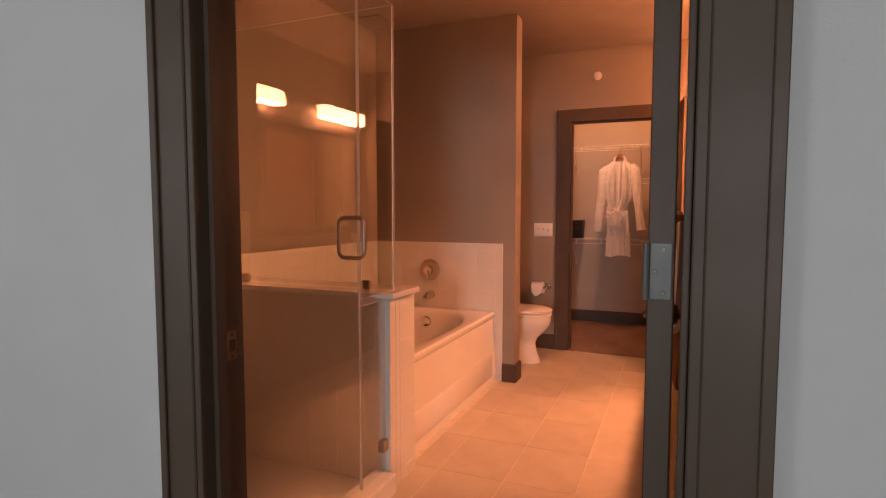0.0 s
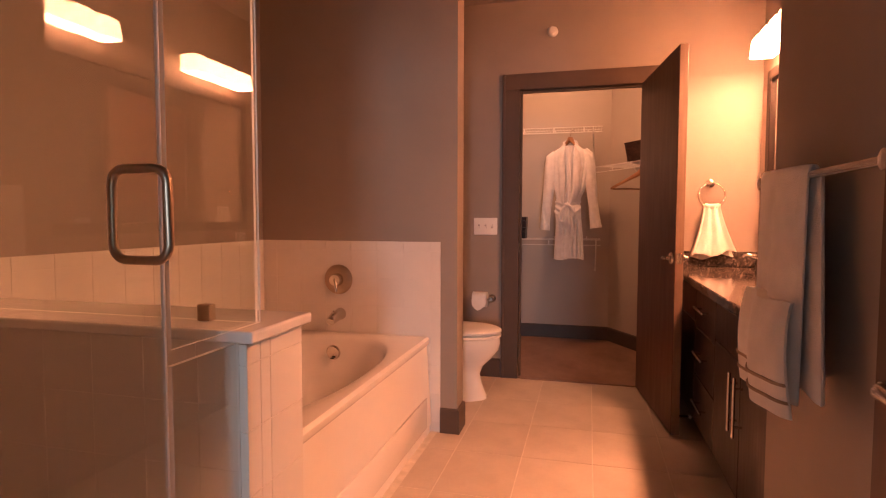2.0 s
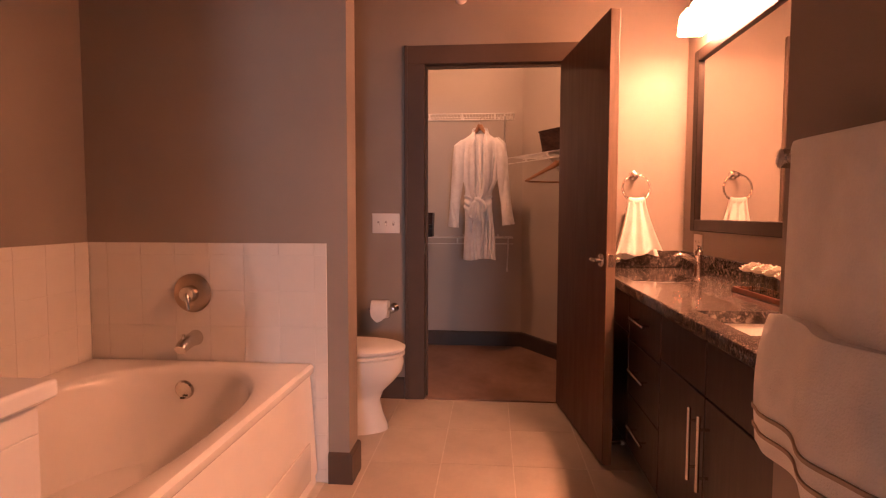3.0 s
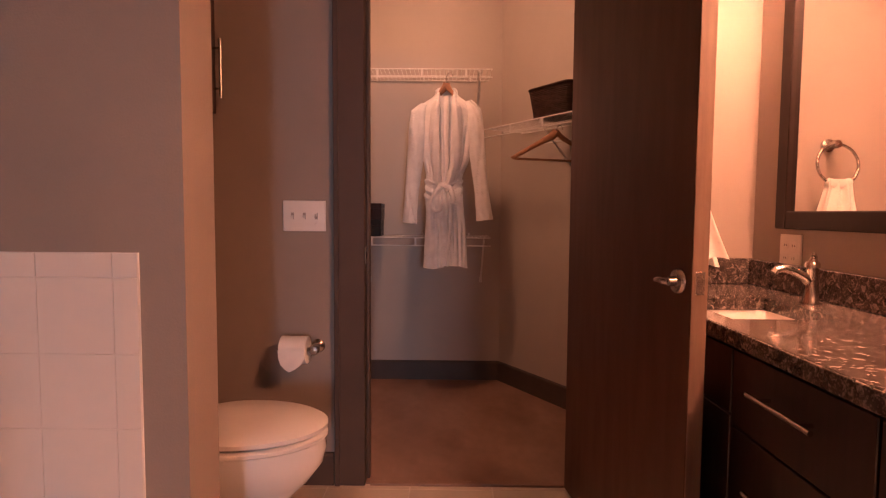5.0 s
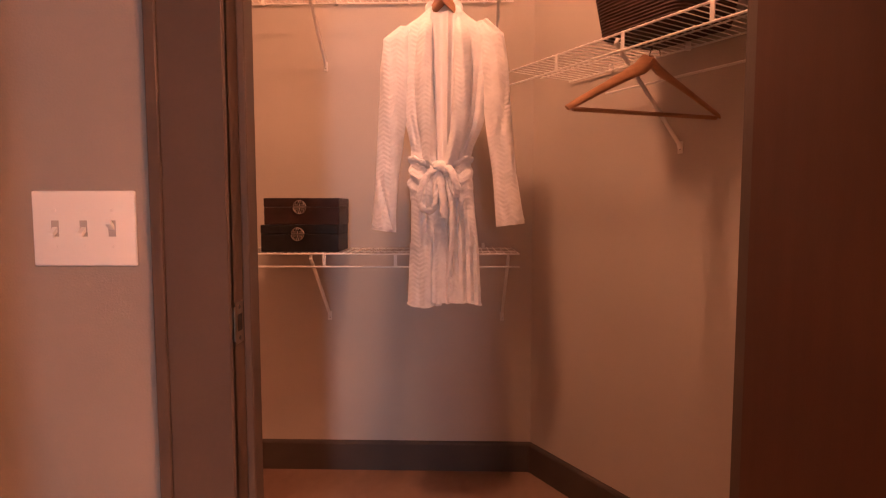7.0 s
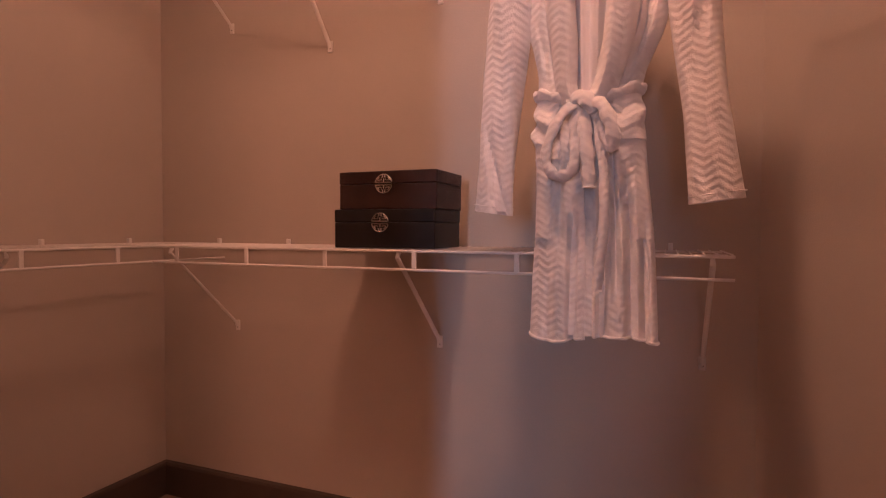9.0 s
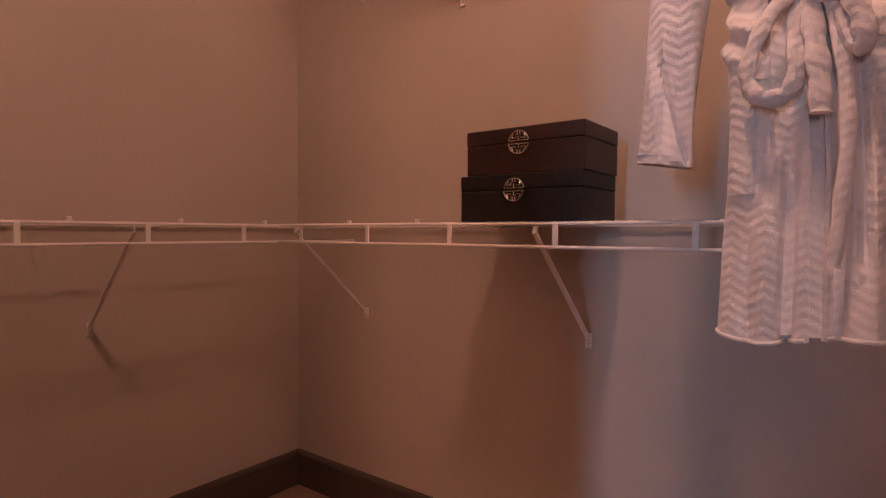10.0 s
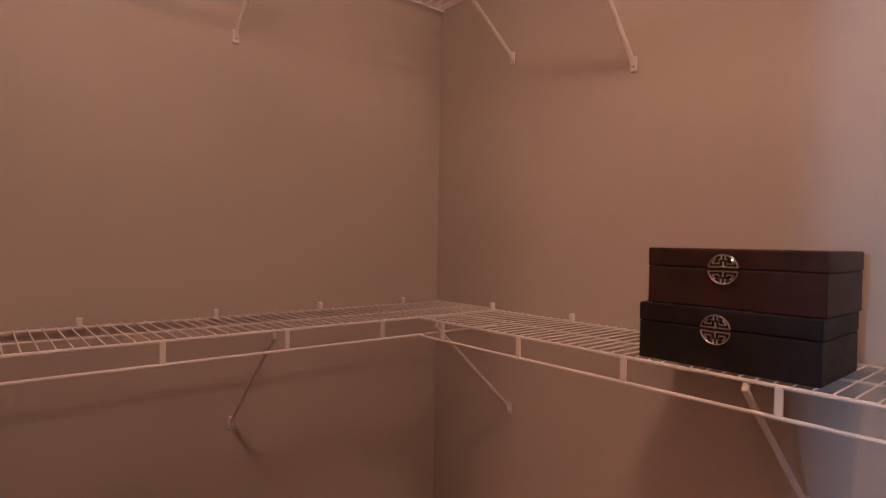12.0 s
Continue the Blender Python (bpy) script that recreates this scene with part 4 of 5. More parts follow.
# ---- tray with flowers ----
tray = thing("tray", pose(1.44, -1.27, 0.842), "red-brown wooden tray on the granite counter", "tray")
part("bottom", box(B(), -0.05, 0.05, -0.2, 0.2, 0.001, 0.009, 0.002, 1), M_TRAYWOOD, tray)
for a in ((-0.055, -0.048, -0.205, 0.205), (0.048, 0.055, -0.205, 0.205), (-0.048, 0.048, -0.205, -0.198), (-0.048, 0.048, 0.198, 0.205)):
    part("rim", box(B(), *a, 0.001, 0.022, 0.002, 1), M_TRAYWOOD, tray)
rnd = random.Random(4)
for k in range(4):
    y = -1.41 + 0.093 * k
    v = thing("flower_vase", pose(1.44, y, 0.852), "small square clear glass vase of white roses on a tray", "vase", "vases on the tray")
    bm = B()
    rings(bm, [[Vector((sx * w, sy * w, z)) for sx, sy in ((-1, -1), (1, -1), (1, 1), (-1, 1))] for w, z in ((0.034, 0.0), (0.034, 0.075), (0.031, 0.075), (0.031, 0.006))])
    part("vase", bm, M_VASE, v)
    for q in range(5):
        a = q * 2 * math.pi / 4
        cx, cy = (0.026 * math.cos(a), 0.026 * math.sin(a)) if q < 4 else (0, 0)
        cz = 0.088 + (0.012 if q == 4 else 0) + rnd.uniform(-0.004, 0.004)
        bm = B()
        for ly, (n, rr, tilt) in enumerate(((3, 0.009, 75), (4, 0.018, 55), (6, 0.028, 32))):
            for p in range(n):
                a2 = 2 * math.pi * p / n + ly * 0.6 + rnd.uniform(-0.2, 0.2)
                loops = []
                for s in range(4):
                    u = s / 3
                    w = 0.015 * math.sin(math.pi * (0.2 + 0.7 * u))
                    rad = rr * (0.3 + 0.7 * math.sin(u * math.pi / 2)) + 0.004 * (u == 1)
                    hgt = 0.028 * u * math.sin(radians(tilt))
                    c, s2 = math.cos(a2), math.sin(a2)
                    loops.append([Vector((cx + rad * c - w * s2, cy + rad * s2 + w * c, cz - 0.012 + hgt)), Vector((cx + (rad + 0.003) * c, cy + (rad + 0.003) * s2, cz - 0.012 + hgt)), Vector((cx + rad * c + w * s2, cy + rad * s2 - w * c, cz - 0.012 + hgt)), Vector((cx + (rad - 0.001) * c, cy + (rad - 0.001) * s2, cz - 0.012 + hgt))])
                rings(bm, loops)
        part("rose", bm, M_PETAL, v, "white rose", True)

# ---- closet: wire shelves ----
def wire_shelf(at, ln, depth, spacers, feet, label, clips=()):
    s = thing("wire_shelf", at, label, "shelf", "closet shelves")
    for nm, y, z, r in (("back_rod", 0.012, 0, 0.003), ("middle_rod", depth * 0.5, -0.003, 0.0026), ("front_rod", depth, 0, 0.0035), ("lip_rod", depth + 0.002, -0.047, 0.0035)):
        part(nm, tube(B(), [(0, y, z), (ln, y, z)], r, 8), M_WIRE, s, "", True)
    bm = B()
    n = int(ln / 0.0254)
    for k in range(n + 1):
        x = 0.004 + k * (ln - 0.008) / n
        tube(bm, [(x, 0.008, 0.004), (x, depth - 0.002, 0.0042), (x, depth + 0.003, 0.001)], 0.0016, 5)
    w = part("wire_mesh", bm, M_WIRE, s, "close-set thin wires", True)
    w["kind"] = "stuff"
    for x in spacers:
        part("spacer", box(B(), x - 0.006, x + 0.006, depth - 0.001, depth + 0.004, -0.047, 0.0, 0.001, 1), M_WIRE, s)
    for x, dz in feet:
        p = part("bracket", tube(B(), [(x, depth - 0.02, -0.004), (x, depth - 0.012, -0.018), (x, 0.012, -0.275 - dz), (x, 0.004, -0.295 - dz)], 0.0065, 8, flat=0.45), M_WIRE, s, "slanted white support strut", True)
        part("foot_plate", box(B(), x - 0.009, x + 0.009, 0.0, 0.006, -0.305 - dz, -0.268 - dz, 0.002, 1), M_WIRE, p)
        part("screw", turned(B(), [(0.004, 0.006), (0.003, 0.0075)], pose(x, 0, -0.292 - dz, -90, 0, 0), 8), M_SCREW, p)
    for x in clips:
        part("wall_clip", box(B(), x - 0.006, x + 0.006, 0.0, 0.014, -0.004, 0.022, 0.002, 1), M_WIRE, s)
    return s


RX = 0.585
for z, feet, spc in ((0.963, ((0.04, 0), (0.767, 0), (1.543, 0)), 0.714), (1.96, ((0.075, -0.022), (0.768, -0.037), (1.155, 0.063), (1.558, -0.047)), 0.68)):
    wire_shelf(pose(RX, CY, z, 0, 0, 180), RX + 1.012, 0.305, [spc + 0.262 * k for k in range(-2, 4)], feet, "white wire shelf along the closet back wall", [0.12 + 0.3 * k for k in range(6)])
    wire_shelf(pose(CX, CY, z, 0, 0, -90), 1.30, 0.292, [0.42 + 0.262 * k for k in range(0, 4)], ((0.705, -0.03 if z > 1.5 else 0.0),), "white wire shelf along the closet side wall", [0.15 + 0.3 * k for k in range(4)])
sx, sy = C0[0] + DX * 1.42, C0[1] + DY * 1.42
ang = math.degrees(math.atan2(0.848, -0.53))
wire_shelf(pose(sx, sy, 1.60, 0, 0, ang), 1.20, 0.30, [0.16 + 0.262 * k for k in range(4)], ((0.72, 0),), "white wire shelf along the angled closet wall", [0.1 + 0.3 * k for k in range(4)])
# back rail clipped under the angled shelf
solid("hang_rod", tube(B(), [(0.3, 0.05, -0.085), (0.98, 0.05, -0.085)], 0.004, 8), M_WIRE, "thin white rod under the angled shelf", "closet rod", at=pose(sx, sy, 1.60, 0, 0, ang), smooth=True)


# ---- closet: boxes ----
def medallion(parent, x, y, z, r):
    bm = B()
    def arc(rad, a0, a1, n=14):
        return [(x + rad * math.cos(radians(a0 + (a1 - a0) * k / n)), y, z + rad * math.sin(radians(a0 + (a1 - a0) * k / n))) for k in range(n + 1)]
    b = r * 0.075
    for s in (1, -1):
        a0, a1 = (8, 172) if s > 0 else (188, 352)
        tube(bm, arc(r * 0.93, a0, a1), b, 6, flat=0.8)
        tube(bm, [(x - r * 0.92, y, z + s * r * 0.13), (x + r * 0.92, y, z + s * r * 0.13)], b, 6)
        tube(bm, [(x, y, z + s * r * 0.13), (x, y, z + s * r * 0.5)], b * 0.9, 6)
        for h in (1, -1):
            tube(bm, [(x + h * r * 0.12, y, z + s * r * 0.93), (x + h * r * 0.12, y, z + s * r * 0.62), (x + h * r * 0.3, y, z + s * r * 0.62)], b * 0.9, 6)
            tube(bm, [(x + h * r * 0.68, y, z + s * r * 0.36), (x + h * r * 0.24, y, z + s * r * 0.36), (x + h * r * 0.24, y, z + s * r * 0.5)], b * 0.9, 6)
            tube(bm, [(x + h * r * 0.68, y, z + s * r * 0.36), (x + h * r * 0.52, y, z + s * r * 0.62), (x + h * r * 0.42, y, z + s * r * 0.62)], b * 0.9, 6)
    part("medallion", bm, M_SILVER, parent, "round silver fretwork medallion", True)


def storage_box(at, w, d, h, material, label):
    t = thing("storage_box", at, label, "box", "stacked boxes")
    part("body", box(B(), -w / 2 + 0.001, w / 2 - 0.001, -d / 2 + 0.001, d / 2 - 0.001, 0.0, h * 0.66, 0.002, 2), material, t)
    part("lid", box(B(), -w / 2, w / 2, -d / 2, d / 2, h * 0.66 + 0.0006, h, 0.003, 2), material, t)
    medallion(t, -w * 0.02, -d / 2 - 0.004, h * 0.66, 0.0255)


storage_box(pose(-0.222, 1.235, 0.9695, 0, 0, 0.6), 0.288, 0.188, 0.1, M_BOX, "black crocodile-pattern box with a silver medallion on a wire shelf")
storage_box(pose(-0.214, 1.238, 1.07, 0, 0, 0.2), 0.28, 0.182, 0.098, M_BOXB, "dark brown crocodile-pattern box with a silver medallion on another box")

# ---- closet: basket ----
BS = 0.765                        # along the angled wall
bk = thing("basket", pose(C0[0] + DX * BS - 0.848 * 0.17, C0[1] + DY * BS - 0.53 * 0.17, 1.607, 0, 0, ang), "dark woven basket with hand holes on a wire shelf", "basket")
def basket_ring(w, d, z, n=96):
    return superring(w, d, z, 8, n)
bw, bd, bh = 0.158, 0.135, 0.143
bm = B()
loops = []
for k in range(34):
    t = k / 33
    bulge = 0.0012 * (1 if k % 2 else -1)
    loops.append(basket_ring(bw * (0.86 + 0.14 * t) + bulge, bd * (0.86 + 0.14 * t) + bulge, bh * t))
loops.append(basket_ring(bw - 0.008, bd - 0.008, bh))
for k in range(32, -1, -1):
    t = k / 33
    loops.append(basket_ring(bw * (0.86 + 0.14 * t) - 0.009, bd * (0.86 + 0.14 * t) - 0.009, bh * t + 0.006))
rings(bm, loops, True, True)
# oval hand holes cut through both short ends
cut = [f for f in bm.faces if abs(f.calc_center_median().x) > bw * 0.8 and abs(f.calc_center_median().y) < 0.042 and bh - 0.052 < f.calc_center_median().z < bh - 0.022]
bmesh.ops.delete(bm, geom=cut, context="FACES")
part("body", bm, M_BASKET, bk, "dark woven strips")
rimp = [(p.x, p.y, bh + 0.003) for p in basket_ring(bw, bd, 0)]
part("rim", tube(B(), rimp, 0.0055, 8, closed=True), M_BASKET, bk, "thick braided rim", True)
for s in (-1, 1):
    hx = s * (bw * 0.965 - 0.004)
    loop = [(hx, 0.044 * math.copysign(abs(math.cos(a)) ** 0.5, math.cos(a)), bh - 0.037 + 0.016 * math.copysign(abs(math.sin(a)) ** 0.5, math.sin(a))) for a in (2 * math.pi * k / 28 for k in range(28))]
    part("hand_hole", tube(B(), loop, 0.005, 8, closed=True), M_BASKET, bk, "bound edge of the hand hole", True)


# ---- closet: hangers ----
def hanger(at, label, half=0.225, stem=0.0):
    t = thing("hanger", at, label, "clothes hanger", "wooden hangers")
    for s in (-1, 1):
        pts = [(s * half * u, 0, 0.02 - 0.13 * u ** 1.05 + 0.012 * (u < 0.1)) for u in (0, 0.12, 0.3, 0.5, 0.7, 0.88, 1.0)]
        part("shoulder_arm", tube(B(), pts, [0.024, 0.022, 0.017, 0.014, 0.0125, 0.0115, 0.009], 12, flat=0.5), M_HANGER, t, "", True)
    part("trouser_bar", tube(B(), [(-half * 0.93, 0, -0.112), (half * 0.93, 0, -0.112)], 0.006, 10), M_HANGER, t, "", True)
    hook = [(0, 0, 0.02), (0, 0, 0.035 + stem)] + [(0.018 * (1 - math.cos(a)), 0, 0.035 + stem + 0.018 * 1.6 * math.sin(a) * 0.9 + 0.012 * (a / 3.6)) for a in [0.4 * k for k in range(1, 9)]]
    part("hook", tube(B(), hook, 0.0018, 8), M_NICKEL, t, "steel hook", True)
    return t


hanger(pose(0.878, 0.662, 1.497, 0, 0, 20), "empty orange-brown wooden hanger on the wire shelf", 0.25)
RBX, RBY = 0.302, 1.052
hanger(pose(RBX + 0.012, RBY + 0.01, 1.826, 0, 0, 0), "orange-brown wooden hanger carrying a robe", 0.105, 0.03)

# ---- closet: bathrobe ----
robe = thing("bathrobe", pose(RBX, RBY, 0.0), "white chevron terry bathrobe with a tied belt on a hanger", "bathrobe")
def lerp(tab, z):
    for (z0, v0), (z1, v1) in zip(tab, tab[1:]):
        if z0 <= z <= z1:
            return v0 + (v1 - v0) * (z - z0) / (z1 - z0)
    return tab[0][1] if z < tab[0][0] else tab[-1][1]
WID = [(0.785, 0.130), (0.95, 0.122), (1.1, 0.112), (1.2, 0.108), (1.275, 0.100), (1.34, 0.108), (1.42, 0.135), (1.5, 0.148), (1.62, 0.162), (1.7, 0.168), (1.745, 0.13), (1.775, 0.085), (1.81, 0.045)]
DEP = [(0.785, 0.066), (1.0, 0.06), (1.2, 0.052), (1.275, 0.042), (1.4, 0.048), (1.62, 0.056), (1.74, 0.05), (1.81, 0.03)]
# folds: where across the half-width, how wide, how deep, from and to which height
SKIRT_FOLDS = ((-0.28, 0.05, 0.036, 0.70, 1.09), (0.0, 0.045, 0.026, 0.70, 1.12), (0.2, 0.06, 0.022, 0.70, 1.2), (0.42, 0.05, 0.020, 0.86, 1.24), (0.63, 0.06, 0.030, 0.70, 1.16), (-0.66, 0.10, 0.014, 0.70, 1.02), (-0.5, 0.06, 0.012, 0.96, 1.25), (0.84, 0.05, 0.02, 0.70, 1.08))
CHEST_FOLDS = ((0.40, 0.045, 0.016, 1.29, 1.70), (0.56, 0.05, 0.020, 1.29, 1.73), (0.74, 0.06, 0.018, 1.30, 1.66), (-0.62, 0.08, 0.012, 1.30, 1.55), (-0.8, 0.05, 0.012, 1.31, 1.48))
def robe_point(a, z, off=0.0):
    w, d = lerp(WID, z) + off, lerp(DEP, z) + off
    low = min(1, max(0, (1.27 - z) / 0.25))
    c, s = math.cos(a), math.sin(a)
    u = math.copysign(abs(c) ** 0.85, c)
    x = w * u + 0.012 * low + 0.012 * min(1, max(0, (z - 1.3) / 0.1))
    y = d * s * (1 + low * 0.10 * math.sin(6 * a + 0.7 + 1.5 * z))
    if s < 0.1:
        for fu, fw, fd, z0, z1 in SKIRT_FOLDS + CHEST_FOLDS:
            if z0 < z < z1:
                edge = min(1, (z1 - z) / 0.14, (z - z0) / 0.08 if z0 > 0.75 else 1)
                drift = 0.06 * (z - 1.0) * (1 if fu > 0 else -1) if z < 1.28 else 0
                y += fd * edge * math.exp(-((u - fu - drift) / fw) ** 2)
    y += 0.007 * noise.noise(Vector((x * 18, z * 8, 2 * s))) + 0.003 * noise.noise(Vector((x * 45, z * 30, s)))
    hem = max(0, 1 - (z - 0.79) / 0.1) * (0.010 * math.sin(3.2 * u + 0.4) - 0.004 * max(0, u - 0.7) / 0.3)
    return Vector((x, y, z + hem))
def opening(z):
    """Half-width of the front opening."""
    return lerp([(0.78, 0.004), (1.26, 0.006), (1.3, 0.022), (1.45, 0.034), (1.6, 0.038), (1.72, 0.038), (1.83, 0.04)], z)
NZ, NA = 84, 200
bm = B()
grid = []
for i in range(NZ + 1):
    z = 0.797 + (1.806 - 0.797) * i / NZ
    w = lerp(WID, z)
    gap = min(0.9, math.asin(min(0.98, opening(z) / max(w, 0.01))))
    grid.append([robe_point(-math.pi / 2 + gap + (2 * math.pi - 2 * gap) * k / NA, z) for k in range(NA + 1)])
inner = [[p + Vector((-p.x * 0.05, -p.y * 0.12, 0)) for p in r] for r in grid]
rings(bm, [a + b[::-1] for a, b in zip(grid, inner)], False, False)
part("robe_body", bm, M_ROBE, robe, "chevron terry", True)
rows = []
for i in range(20):
    z = 0.805 + 0.465 * i / 19
    rows.append([Vector((-0.045 + 0.1 * j / 16 + 0.012 * (1.27 - z) / 0.48, -lerp(DEP, z) + 0.02 + 0.004 * math.sin(j * 0.9), z)) for j in range(17)])
part("under_flap", sheet(B(), rows, 0.007, Vector((0, 1, 0))), M_ROBE, robe, "overlapped front edge", True)
# lining folds seen in the open front
rows = []
for i in range(24):
    z = 1.28 + 0.5 * i / 23
    wd = 0.04 + 0.02 * i / 23
    rows.append([Vector((0.012 - wd + 2 * wd * j / 24, -0.03 - 0.006 * (1 - i / 23) + 0.006 * math.sin(j * 0.75 + 0.6 * i / 23) - 0.012 * math.exp(-((j - 15) / 2.0) ** 2), z)) for j in range(25)])
part("back_lining", sheet(B(), rows, 0.005, Vector((0, 1, 0))), M_LINING, robe, "smooth inner face of the back", True)
# lapels of the shawl collar
for s in (-1, 1):
    rows = []
    for i in range(40):
        t = i / 39
        z = 1.275 + (1.826 - 1.275) * t
        x_in = 0.012 * min(1, t * 5) + s * opening(z) * (1.0 if t < 0.92 else 0.9) - (0.010 if s > 0 else -0.004) * (1 - t)
        wd = 0.026 + 0.036 * math.sin(math.pi * min(1, t * 0.9 + 0.08)) ** 0.8
        y0 = -lerp(DEP, z) - 0.012 + 0.075 * max(0, t - 0.8) / 0.2
        rows.append([Vector((x_in + s * wd * j / 10, y0 - 0.017 * math.sin(math.pi * j / 10) ** 0.7 + 0.016 * (j / 10) ** 2 + 0.003 * math.sin(9 * t + j), z - 0.014 * j / 10)) for j in range(11)])
    part("lapel", sheet(B(), rows, 0.011, Vector((0, 1, 0))), M_ROBE, robe, "shawl collar lapel", True)
part("collar_back", tube(B(), [(0.012 + 0.046 * math.cos(a), 0.02 + 0.032 * math.sin(a), 1.819 + 0.006 * math.sin(a)) for a in (math.pi * k / 12 - 0.3 for k in range(16))], 0.016, 10, flat=1.4), M_ROBE, robe, "rolled collar", True)
part("neck_label", box(B(), -0.012, 0.034, 0.004, 0.006, 1.737, 1.765, 0.001, 1), M_ROBE, robe, "pale neck label")
part("hanging_loop", tube(B(), [(0.011 + 0.018 * math.cos(a), 0.002, 1.737 - 0.012 * math.sin(a)) for a in (math.pi * k / 8 for k in range(9))], 0.0022, 6), M_ROBE, robe, "", True)
# sleeves: centre, half-width, half-depth down the arm
SLEEVES = {-1: ((-0.115, 1.735, 0.022, 0.03), (-0.148, 1.69, 0.046, 0.046), (-0.156, 1.6, 0.05, 0.05), (-0.16, 1.5, 0.046, 0.048), (-0.168, 1.4, 0.044, 0.044), (-0.183, 1.25, 0.041, 0.04), (-0.194, 1.12, 0.04, 0.036), (-0.197, 1.052, 0.041, 0.034)),
           1: ((0.14, 1.755, 0.022, 0.03), (0.172, 1.705, 0.044, 0.046), (0.182, 1.6, 0.047, 0.05), (0.19, 1.5, 0.044, 0.048), (0.2, 1.4, 0.043, 0.044), (0.218, 1.25, 0.042, 0.04), (0.234, 1.12, 0.045, 0.036), (0.24, 1.072, 0.047, 0.034))}
for s in (-1, 1):
    fine = []
    for p, q in zip(SLEEVES[s], SLEEVES[s][1:]):
        for k in range(8):
            fine.append(tuple(m0 + (m1 - m0) * k / 8 for m0, m1 in zip(p, q)))
    fine.append(SLEEVES[s][-1])
    loops = []
    for cx, cz, hw, hd in fine:
        low = min(1, max(0, (1.3 - cz) / 0.2))
        row = []
        for k in range(48):
            t = 2 * math.pi * k / 48
            c, n = math.cos(t), math.sin(t)
            # a long diagonal crease runs down to the cuff
            crease = 0.024 * low * math.exp(-((c * s - (0.9 - 1.5 * (1.3 - cz) / 0.25)) / 0.22) ** 2) * (n < 0.2) if s < 0 else 0.010 * math.exp(-((c - 0.1 - 0.6 * math.sin(cz * 9)) / 0.3) ** 2) * (n < 0.2)
            row.append(Vector((cx + hw * c * (1 + 0.05 * math.sin(4 * t + cz * 14)), hd * n * (1 + 0.08 * math.sin(3 * t + cz * 17)) - 0.012 + crease + 0.004 * noise.noise(Vector((c * 3, n * 3, cz * 22))), cz + 0.006 * c * s)))
        loops.append(row)
    cx, cz, hw, hd = fine[-1]
    for f, dz in ((0.85, 0.004), (0.7, 0.1)):
        loops.append([Vector((cx + hw * f * math.cos(t), hd * f * math.sin(t) - 0.012, cz + dz)) for t in (2 * math.pi * k / 48 for k in range(48))])
    part("sleeve", rings(B(), loops), M_ROBE, robe, "", True)
    part("cuff_seam", tube(B(), [Vector((cx + (p.x - cx) * 1.01, p.y, p.z + 0.014)) for p in loops[-3]], 0.0014, 6, closed=True), M_ROBE, robe)
# belt, pulled tight above the gathered cloth
belt = []
for k in range(64):
    a = 2 * math.pi * k / 64
    front = max(0, -math.sin(a))
    belt.append(robe_point(a, 1.275, 0.003) + Vector((0, -0.004 * front, 0.022 * abs(math.cos(a)) ** 1.5 + 0.003 * math.sin(7 * a))))
bt = part("belt", tube(B(), belt, [0.0135 + 0.003 * math.sin(5 * k) for k in range(64)], 10, closed=True, flat=0.62), M_ROBE, robe, "tied terry belt", True)
ky = -0.062
def strap(name, pts, r=0.014):
    """A soft flat cloth strap through points, smoothed."""
    pts = [Vector(p) for p in pts]
    for _ in range(2):
        pts = [pts[0]] + [q for p0, p1 in zip(pts, pts[1:]) for q in (p0.lerp(p1, 0.25), p0.lerp(p1, 0.75))] + [pts[-1]]
    part(name, tube(B(), pts, [r * (0.92 + 0.12 * math.sin(1.7 * k)) for k in range(len(pts))], 12, flat=0.62), M_ROBE, bt, "", True)


strap("knot", [(-0.024, ky, 1.268), (-0.008, ky - 0.014, 1.276), (0.012, ky - 0.016, 1.264), (0.024, ky - 0.004, 1.25)], 0.021)
strap("bow_loop", [(-0.004, ky - 0.008, 1.262), (-0.034, ky - 0.024, 1.252), (-0.062, ky - 0.026, 1.2), (-0.074, ky - 0.022, 1.15), (-0.05, ky - 0.026, 1.118), (-0.018, ky - 0.026, 1.126), (-0.012, ky - 0.022, 1.16), (-0.018, ky - 0.016, 1.215), (-0.006, ky - 0.008, 1.255)], 0.0135)
strap("bow_loop", [(0.008, ky - 0.006, 1.262), (0.034, ky - 0.02, 1.262), (0.052, ky - 0.024, 1.22), (0.06, ky - 0.02, 1.178), (0.046, ky - 0.012, 1.172), (0.03, ky - 0.008, 1.23)], 0.016)
strap("belt_end", [(0.0, ky - 0.006, 1.255), (0.004, ky - 0.018, 1.2), (0.012, ky - 0.022, 1.15), (0.014, ky - 0.022, 1.098)], 0.017)
strap("belt_end", [(0.02, ky - 0.004, 1.25), (0.038, ky - 0.012, 1.16), (0.044, ky - 0.018, 1.06), (0.036, ky - 0.02, 0.96), (0.03, ky - 0.018, 0.9)], 0.012)
part("hem", tube(B(), [robe_point(-math.pi / 2 + 0.06 + (2 * math.pi - 0.12) * k / 160, 0.8) for k in range(161)], 0.003, 8), M_ROBE, robe, "thick turned hem", True)
